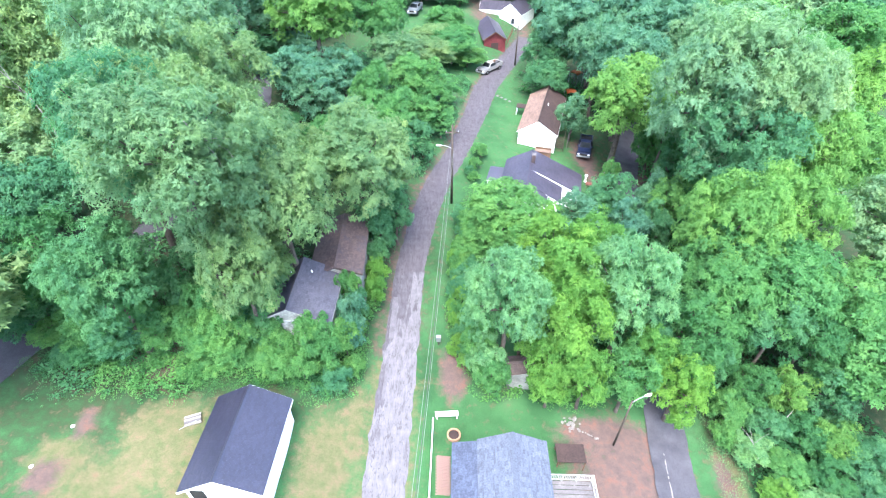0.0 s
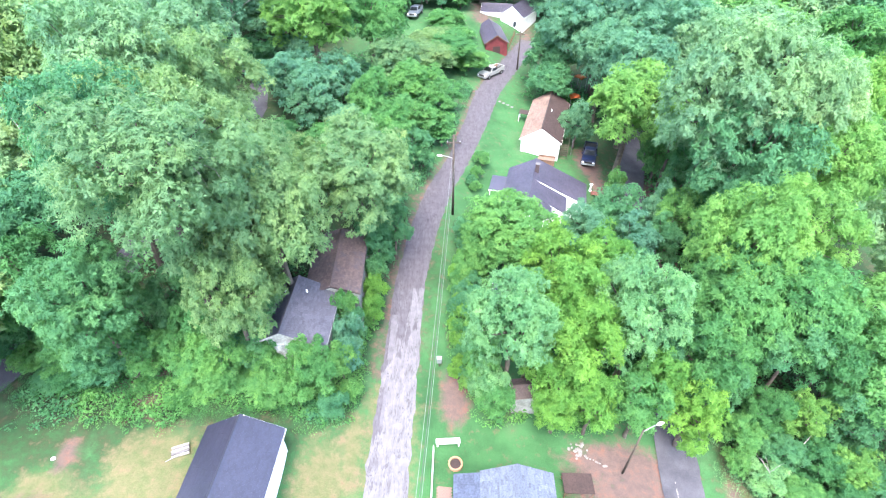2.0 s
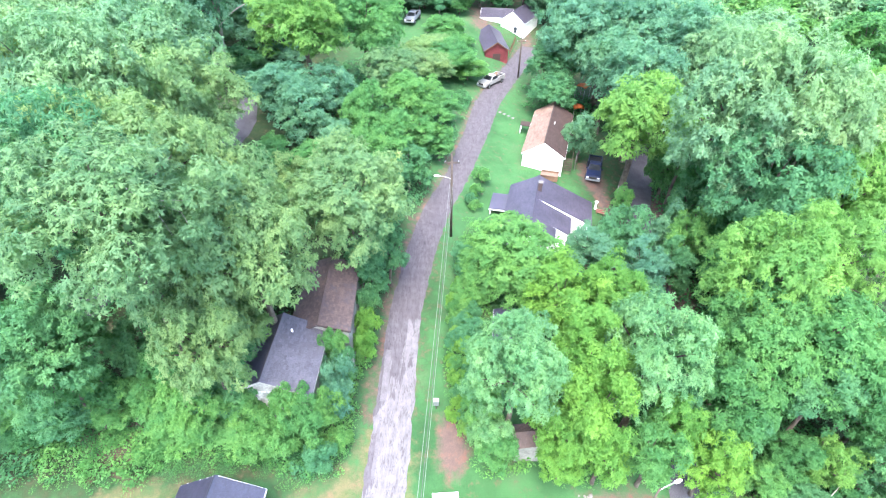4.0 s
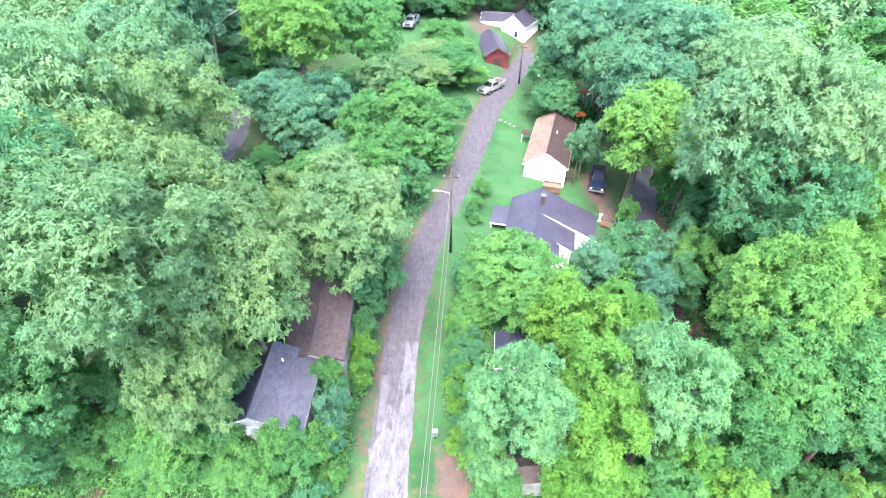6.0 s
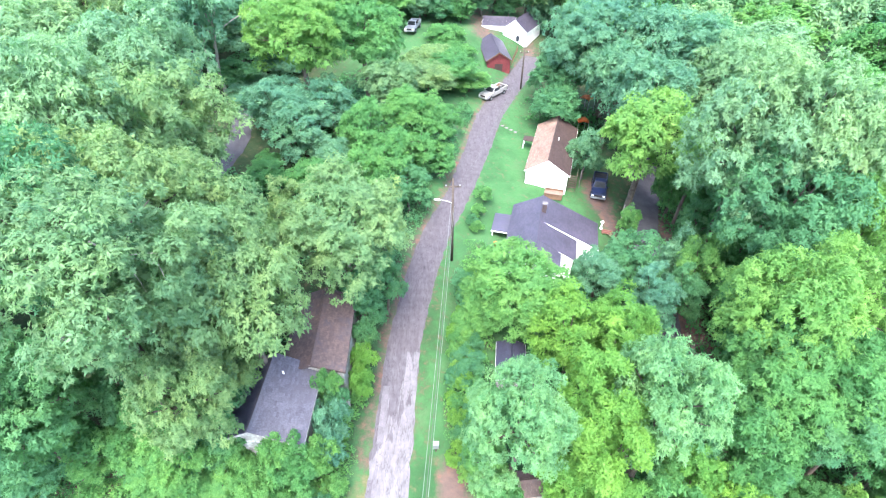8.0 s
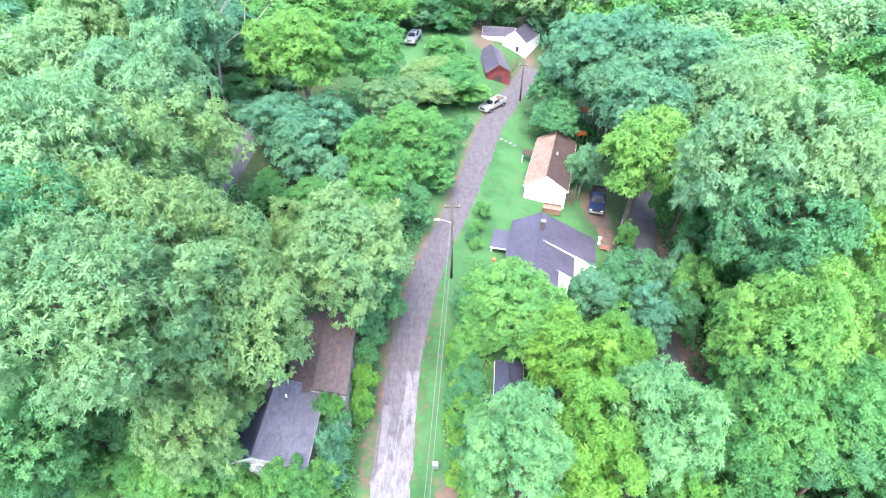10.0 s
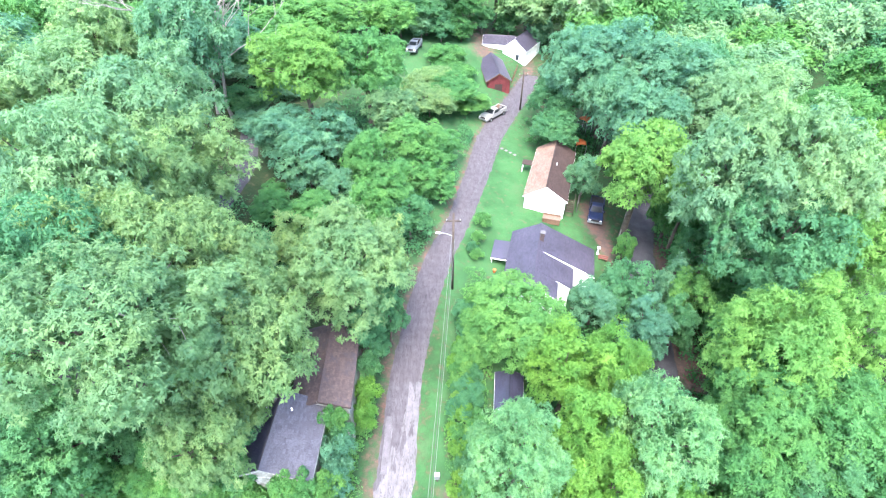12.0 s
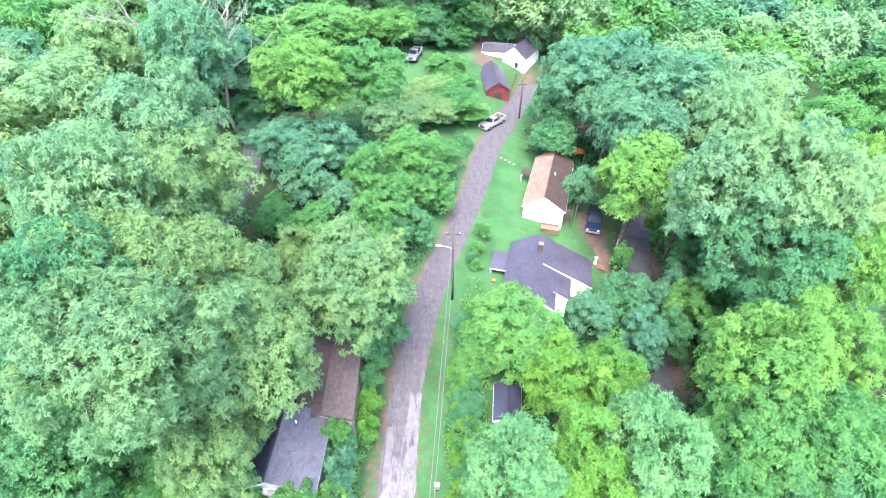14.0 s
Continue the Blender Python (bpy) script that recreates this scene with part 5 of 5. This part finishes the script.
def street_lamp(pole, h, dx, dy):
    """A cobra-head lamp on a curved bracket."""
    d = Vector((dx, dy, 0))
    n = d.normalized()
    pts = [Vector((0, 0, h)) + d * f + Vector((0, 0, 0.32 * math.sin(f * 1.6))) for f in (0.0, 0.25, 0.5, 0.8, 1.0)]
    part("bracket", tube(pts, [0.035] * 5, 8), STEEL, pole, "galvanised lamp bracket", smooth=True)
    bm = bmesh.new()
    bmesh.ops.create_uvsphere(bm, u_segments=16, v_segments=10, radius=1.0)
    head = part("lamp_head", bm, TRIM, pole, "pale cobra-head street light", at=Matrix.Translation(pts[-1] + n * 0.3) @ pose(0, 0, 0, 0, 0, math.degrees(math.atan2(n.y, n.x))) @ Matrix.Diagonal((0.3, 0.12, 0.085, 1)), smooth=True)
    bm = bmesh.new()
    bmesh.ops.create_uvsphere(bm, u_segments=12, v_segments=8, radius=0.12)
    part("lens", bm, CAR_GLASS, pole, "glass lamp lens", at=Matrix.Translation(pts[-1] + n * 0.38 + Vector((0, 0, -0.07))) @ Matrix.Diagonal((1.3, 1, 0.6, 1)))


main, hm = utility_pole(1.0, 47.9, 10.5, True, "tall wooden utility pole with a street light")
street_lamp(main, 7.75 - ground(1.0, 47.9), -1.15, 0.1)
farp, hf = utility_pole(13.2, 91.0, 8.4, True, "wooden utility pole beside the lane")
back, hb = utility_pole(-2.4, 1.0, 7.6, True, "wooden utility pole at the lane edge")
lp, hl = utility_pole(13.85, 20.4, 2.1, False, "leaning wooden lamp pole in the yard", 0.6)
street_lamp(lp, hl - 0.25, 1.0, 0.35)


def wire(a, b, sag, r, mat, label):
    a, b = Vector(a), Vector(b)
    pts = [a.lerp(b, k / 20) - Vector((0, 0, sag * 4 * (k / 20) * (1 - k / 20))) for k in range(21)]
    return tagged(part("overhead_wire", tube(pts, [r] * 21, 5), mat), label, "wire", "overhead wires")


wire((0.85, 47.8, 7.9), (-2.5, 1.0, 6.4), 1.0, 0.014, CABLE, "pale overhead wire strung along the lane")
wire((1.15, 47.8, 7.5), (-2.2, 1.0, 6.0), 0.9, 0.014, CABLE, "pale overhead wire strung along the lane")
wire((1.0, 47.8, 7.0), (-2.35, 1.0, 5.5), 0.8, 0.02, BLACK_CABLE, "black overhead cable strung along the lane")
wire((0.4, 48.0, 9.75), (12.6, 91.0, 7.6), 1.2, 0.009, BLACK_CABLE, "dark overhead wire strung along the lane")
wire((1.6, 48.0, 9.75), (13.8, 91.0, 7.6), 1.2, 0.009, BLACK_CABLE, "dark overhead wire strung along the lane")
wire((1.0, 48.1, 7.4), (13.2, 91.0, 6.4), 0.9, 0.012, BLACK_CABLE, "black overhead cable strung along the lane")

box_p = thing("utility_box", pose(-0.4, 28.0, ground(-0.4, 28.0)), "grey cabinet on a short post by the lane", "utility box")
part("post", cube(-0.05, 0.05, -0.05, 0.05, -0.2, 0.75, 0.005), POLE_WOOD, box_p)
part("cabinet", cube(-0.2, 0.2, -0.15, 0.15, 0.55, 1.1, 0.02), STEEL, box_p)
part("lid", cube(-0.22, 0.22, -0.17, 0.17, 1.102, 1.14, 0.01), STEEL, box_p)


# ---- vehicles ----
def pickup(m, paint, bed_paint, label):
    v = thing("pickup_truck", m, label, "pickup truck")
    # side outline, front at -y
    bm = bmesh.new()
    prof = [(-2.7, 0.45), (-2.72, 0.85), (-2.6, 1.02), (-1.2, 1.1), (0.55, 1.1), (2.65, 1.08), (2.7, 0.95), (2.7, 0.5)]
    a = [bm.verts.new((-0.92, y, z)) for y, z in prof]
    b = [bm.verts.new((0.92, y, z)) for y, z in prof]
    n = len(prof)
    for i in range(n):
        bm.faces.new((a[i], a[(i + 1) % n], b[(i + 1) % n], b[i]))
    bm.faces.new(a[::-1])
    bm.faces.new(b)
    bmesh.ops.recalc_face_normals(bm, faces=bm.faces)
    bmesh.ops.bevel(bm, geom=bm.edges[:], offset=0.05, segments=2, affect="EDGES")
    body = part("body", bm, paint, v)
    bm = bmesh.new()
    low = [(-0.86, -1.25, 1.08), (0.86, -1.25, 1.08), (0.86, 0.6, 1.08), (-0.86, 0.6, 1.08)]
    top = [(-0.7, -0.55, 1.68), (0.7, -0.55, 1.68), (0.7, 0.42, 1.68), (-0.7, 0.42, 1.68)]
    lo, hi = [bm.verts.new(p) for p in low], [bm.verts.new(p) for p in top]
    for i in range(4):
        bm.faces.new((lo[i], lo[(i + 1) % 4], hi[(i + 1) % 4], hi[i]))
    bm.faces.new(hi)
    bm.faces.new(lo[::-1])
    bmesh.ops.bevel(bm, geom=bm.edges[:], offset=0.05, segments=2, affect="EDGES")
    cab = part("cab", bm, paint, v)

    def pane(name, pts):
        bm = bmesh.new()
        bm.faces.new([bm.verts.new(p) for p in pts])
        bmesh.ops.solidify(bm, geom=bm.faces[:], thickness=0.012)
        part(name, bm, CAR_GLASS, cab, "dark tinted glass")
    pane("windscreen", [(-0.72, -1.19, 1.16), (0.72, -1.19, 1.16), (0.62, -0.62, 1.64), (-0.62, -0.62, 1.64)])
    pane("rear_window", [(-0.68, 0.585, 1.2), (0.68, 0.585, 1.2), (0.6, 0.465, 1.6), (-0.6, 0.465, 1.6)])
    for s in (-1, 1):
        pane("side_window", [(s * 0.865, -1.0, 1.16), (s * 0.865, 0.5, 1.16), (s * 0.735, 0.38, 1.6), (s * 0.735, -0.5, 1.6)])
        part("mirror", cube(s * 1.0 - 0.09, s * 1.0 + 0.09, -1.0, -0.9, 1.12, 1.3, 0.02), paint, v)
        part("headlight", cube(s * 0.7 - 0.15, s * 0.7 + 0.15, -2.75, -2.69, 0.72, 0.9, 0.02), TRIM, v, "clear headlight")
        part("tail_light", cube(s * 0.82 - 0.07, s * 0.82 + 0.07, 2.68, 2.73, 0.7, 0.98, 0.01), CAR_RED, v, "red tail light")
        part("bed_rail", cube(s * 0.86 - 0.06, s * 0.86 + 0.06, 0.66, 2.66, 1.09, 1.3, 0.02), paint, v)
    part("bed_floor", cube(-0.79, 0.79, 0.68, 2.6, 1.09, 1.12, 0.005), bed_paint, v, "open cargo bed")
    part("tailgate", cube(-0.92, 0.92, 2.61, 2.69, 1.0, 1.3, 0.02), paint, v)
    part("hood", cube(-0.8, 0.8, -2.5, -1.3, 1.085, 1.15, 0.03), paint, v)
    part("front_bumper", cube(-0.95, 0.95, -2.86, -2.71, 0.42, 0.64, 0.03), STEEL, v, "chrome bumper")
    part("rear_bumper", cube(-0.9, 0.9, 2.7, 2.82, 0.42, 0.6, 0.03), STEEL, v, "chrome bumper")
    part("grille", cube(-0.5, 0.5, -2.76, -2.7, 0.68, 0.92, 0.01), DARK, v, "dark grille")
    for s in (-1, 1):
        for y in (-1.75, 1.7):
            w = part("wheel", ring(0.28, 0.1, 0.24, 20), RUBBER, v, "black tyre", at=pose(s * 0.92 - 0.12, y, 0.38, 0, 90, 0))
            part("rim", ring(0.12, 0.1, 0.2, 16), STEEL, w, "grey steel rim", at=pose(0, 0, 0.02))
    return v


tz = 1.38
tr = pickup(pose(8.3, 88.2, tz + 0.02, 0, 0, -42), CAR_WHITE, DARK, "white pickup truck with a loaded bed on the lane")
for k in range(5):
    part("load", cube(-0.6 + 0.25 * (k % 3), -0.2 + 0.3 * (k % 3), 0.8 + k * 0.34, 1.2 + k * 0.32, 1.125, 1.35 + 0.07 * (k % 2), 0.03), WOOD if k % 2 else DECK, tr, "brown boxes in the cargo bed")
cz = ground(20.9, 65.4)
pickup(pose(20.8, 64.9, cz - 0.02, 0, 0, -17), CAR_BLUE, DARK, "navy blue pickup truck parked beside a house")
pickup(pose(-5.6, 106.5, ground(-5.6, 106.5), 0, 0, -12), CAR_SILVER, DARK, "silver pickup truck parked on the upper grass")

# garden ornament by the parking place
bb = thing("bird_bath", pose(19.2, 56.8, ground(19.2, 56.8)), "white stone bird bath in the yard", "bird bath")
part("pedestal", tube([(0, 0, 0), (0, 0, 0.1), (0, 0, 0.8)], [0.22, 0.1, 0.09], 12), TRIM, bb)
part("bowl", tube([(0, 0, 0.8), (0, 0, 0.86), (0, 0, 0.95)], [0.08, 0.16, 0.22], 16), TRIM, bb)
crate = thing("crate", pose(19.7, 56.0, ground(19.7, 56.0) + 0.02, 0, 0, -20), "reddish-brown slatted wooden crate on the grass", "crate")
for k in range(5):
    part("slat", cube(-0.6, 0.6, -0.42 + k * 0.17, -0.28 + k * 0.17, 0.3, 0.33, 0.004), RED_PAINT if k % 2 else WOOD, crate)
for x in (-0.5, 0.42):
    part("bearer", cube(x, x + 0.09, -0.42, 0.4, -0.03, 0.298, 0.004), WOOD, crate)
rp = thing("leaning_pole", pose(23.5, 61.5, ground(23.5, 61.5)), "pale slender bare trunk beside the drive", "tree trunk")
part("trunk", tube([(-1.0, -2.0, -0.2), (0.2, 0.6, 2.4), (1.4, 2.6, 5.2)], [0.075, 0.06, 0.04], 8), DEAD_WOOD, rp)

# ---- undergrowth, last ----
undergrowth("rank green vines and weeds on the bank", "bright", [(-14, 25, 9, 3.4, 1.5), (-21, 22.5, 5, 3.0, 1.2), (-24.5, 21.5, 3.6, 2.2, 0.9), (-17.5, 22.3, 2.4, 1.7, 0.9), (-8.4, 25.5, 2.6, 4.5, 1.7), (-10.2, 22.4, 2.2, 1.5, 1.0), (-7.4, 31, 1.6, 4, 1.3), (-16, 28, 7, 4, 1.2)], 125, 0.17, 21)
undergrowth("tall leafy vines climbing an abandoned house", "bright", [(-11.2, 24.5, 3.2, 1.2, 2.4), (-13.6, 27.5, 0.9, 3.0, 2.6), (-7.9, 28.2, 1.1, 2.8, 3.4), (-6.5, 33.2, 1.0, 3.6, 3.4), (-8.6, 30.0, 1.0, 0.9, 3.6)], 240, 0.2, 26)
undergrowth("tangled mixed green scrub beside the lane", "mid", [(-5.8, 45, 2.6, 8, 1.6), (-3, 57, 3, 8, 1.8), (0.5, 68, 2.5, 7, 1.8), (3.5, 79, 2, 6, 1.6), (-9.2, 22.7, 2.5, 1.6, 1.0), (-27, 22, 4, 3, 1.2)], 80, 0.2, 22)
undergrowth("bright weedy scrub below the lane", "bright", [(1.6, 31, 1.8, 5.5, 1.3), (3, 37, 2.4, 5, 1.4), (3.6, 47, 2.0, 5, 0.9), (5, 24.5, 4, 1.8, 1.2), (10, 24.5, 5, 1.8, 1.2), (2.2, 26.5, 1.2, 2.5, 0.9)], 90, 0.19, 23)
undergrowth("dense green scrub under the trees", "deep", [(31, 22, 9, 7, 1.8), (27, 30, 7, 8, 1.8), (30, 45, 9, 12, 1.6), (13, 41, 5, 6, 1.3), (14, 30, 7, 5, 1.4), (32, 62, 8, 9, 1.6), (20, 84, 8, 8, 1.6)], 36, 0.28, 24)
undergrowth("shaded undergrowth on the wooded slope", "mid", [(-20, 35, 12, 7, 1.0), (-14, 52, 9, 13, 1.6), (-28, 48, 10, 16, 1.0), (-14, 72, 12, 12, 1.6), (-8, 84, 9, 8, 1.3)], 22, 0.32, 25)
undergrowth("rough weedy scrub beside a drive", "olive", [(23.6, 20, 2.2, 5, 0.8), (22.8, 27, 1.6, 4, 1.0)], 140, 0.13, 27)
undergrowth("rank low weeds along the lawn edge", "deep", [(-22, 23.4, 7, 2.7, 0.7), (-13, 23.2, 5.5, 2.1, 0.8), (-28, 23, 4, 2.8, 0.7), (-17.5, 22.2, 5, 1.6, 0.5)], 420, 0.1, 28)

# brown roof half hidden under the trees
br = gable_house("shed", pose(5.3, 25.2, -2.3, 0, 0, -84.0), 2.4, 0.95, 2.1, 0.5, WEATHERED, RUST_ROOF, RUST_ROOF, "small shed with a rusty roof under trees", over=0.1, course=0.17, width=0.36, depth=0.6, seed=95, trim=WEATHERED, category="shed")

# odds and ends on the lawn
wp = thing("wood_pile", pose(-17.7, 18.9, ground(-17.7, 18.9), 0, 0, 20), "small pile of boards and poles beside a shed", "wood pile")
for k in range(5):
    part("board", cube(-0.55, 0.55, -0.35 + k * 0.16, -0.22 + k * 0.16, 0.0 + 0.02 * k, 0.12 + 0.05 * (k % 3), 0.008), DECK if k % 2 else DEAD_WOOD, wp)
part("pole", tube([(-0.9, -0.5, 0.12), (0.3, -0.3, 0.3)], [0.022, 0.02], 6), STEEL, wp, "white plastic pipe")
for x, y in ((-26.4, 15.2), (-25.2, 17.9)):
    bg_ = thing("litter_bag", pose(x, y, ground(x, y), 0, 0, x * 9), "crumpled white bag lying on grass", "litter", "litter")
    bm = bmesh.new()
    bmesh.ops.create_icosphere(bm, subdivisions=2, radius=0.13)
    for v in bm.verts:
        v.co *= 1 + 0.5 * noise.noise(v.co * 9 + Vector((x, 0, 0)))
        v.co.z = abs(v.co.z) * 0.6
    part("bag", bm, TRIM, bg_)


# ---- dead wood ----
def bare_branch(bm, a, d, length, r, rng, depth):
    """A crooked bare limb that forks."""
    pts, p, v = [a], Vector(a), Vector(d).normalized()
    for k in range(4):
        v = (v + Vector((rng.uniform(-1, 1), rng.uniform(-1, 1), rng.uniform(-0.6, 0.8))) * 0.3).normalized()
        p = p + v * length / 4
        pts.append(p.copy())
    t = tube(pts, [r * (1 - 0.2 * k) for k in range(5)], 5)
    me = bpy.data.meshes.new("limb")
    t.to_mesh(me)
    t.free()
    bm.from_mesh(me)
    bpy.data.meshes.remove(me)
    if depth:
        for k in range(3):
            bare_branch(bm, pts[rng.choice((2, 3, 4))], v + Vector((rng.uniform(-1, 1), rng.uniform(-1, 1), rng.uniform(-0.2, 0.9))), length * 0.6, r * 0.5, rng, depth - 1)


for i, (x, y, z0, h) in enumerate([(-32.5, 77.0, None, 21.0), (-29.8, 75.5, None, 18.0)]):
    dt = thing("dead_tree", pose(x, y, ground(x, y)), "bare grey dead tree standing among green woods", "tree")
    bm = bmesh.new()
    rng = random.Random(40 + i)
    bare_branch(bm, (0, 0, -0.3), (0.05, 0, 1), h * 0.7, 0.3, rng, 0)
    for k in range(7):
        bare_branch(bm, (0.1 * k, 0, h * (0.35 + 0.06 * k)), (rng.uniform(-1, 1), rng.uniform(-1, 1), 0.8), h * 0.42, 0.13, rng, 2)
    part("trunk", bm, DEAD_WOOD, dt)
for i, (a, d, ln) in enumerate([((-13.9, 24.6, 22.0), (0.25, 0.5, -1.0), 3.2), ((-25.4, 29.6, 18.5), (-0.3, 0.3, 0.9), 4.0), ((28.4, 22.2, -3.2), (0.6, 0.8, 0.35), 2.2), ((25.3, 19.4, -4.6), (-0.25, 1, 0.45), 2.6)]):
    bm = bmesh.new()
    bare_branch(bm, a, d, ln, 0.045, random.Random(60 + i), 1)
    tagged(part("dead_branch", bm, DEAD_WOOD), "bleached bare branch caught in a leafy crown", "branch", "dead branches")
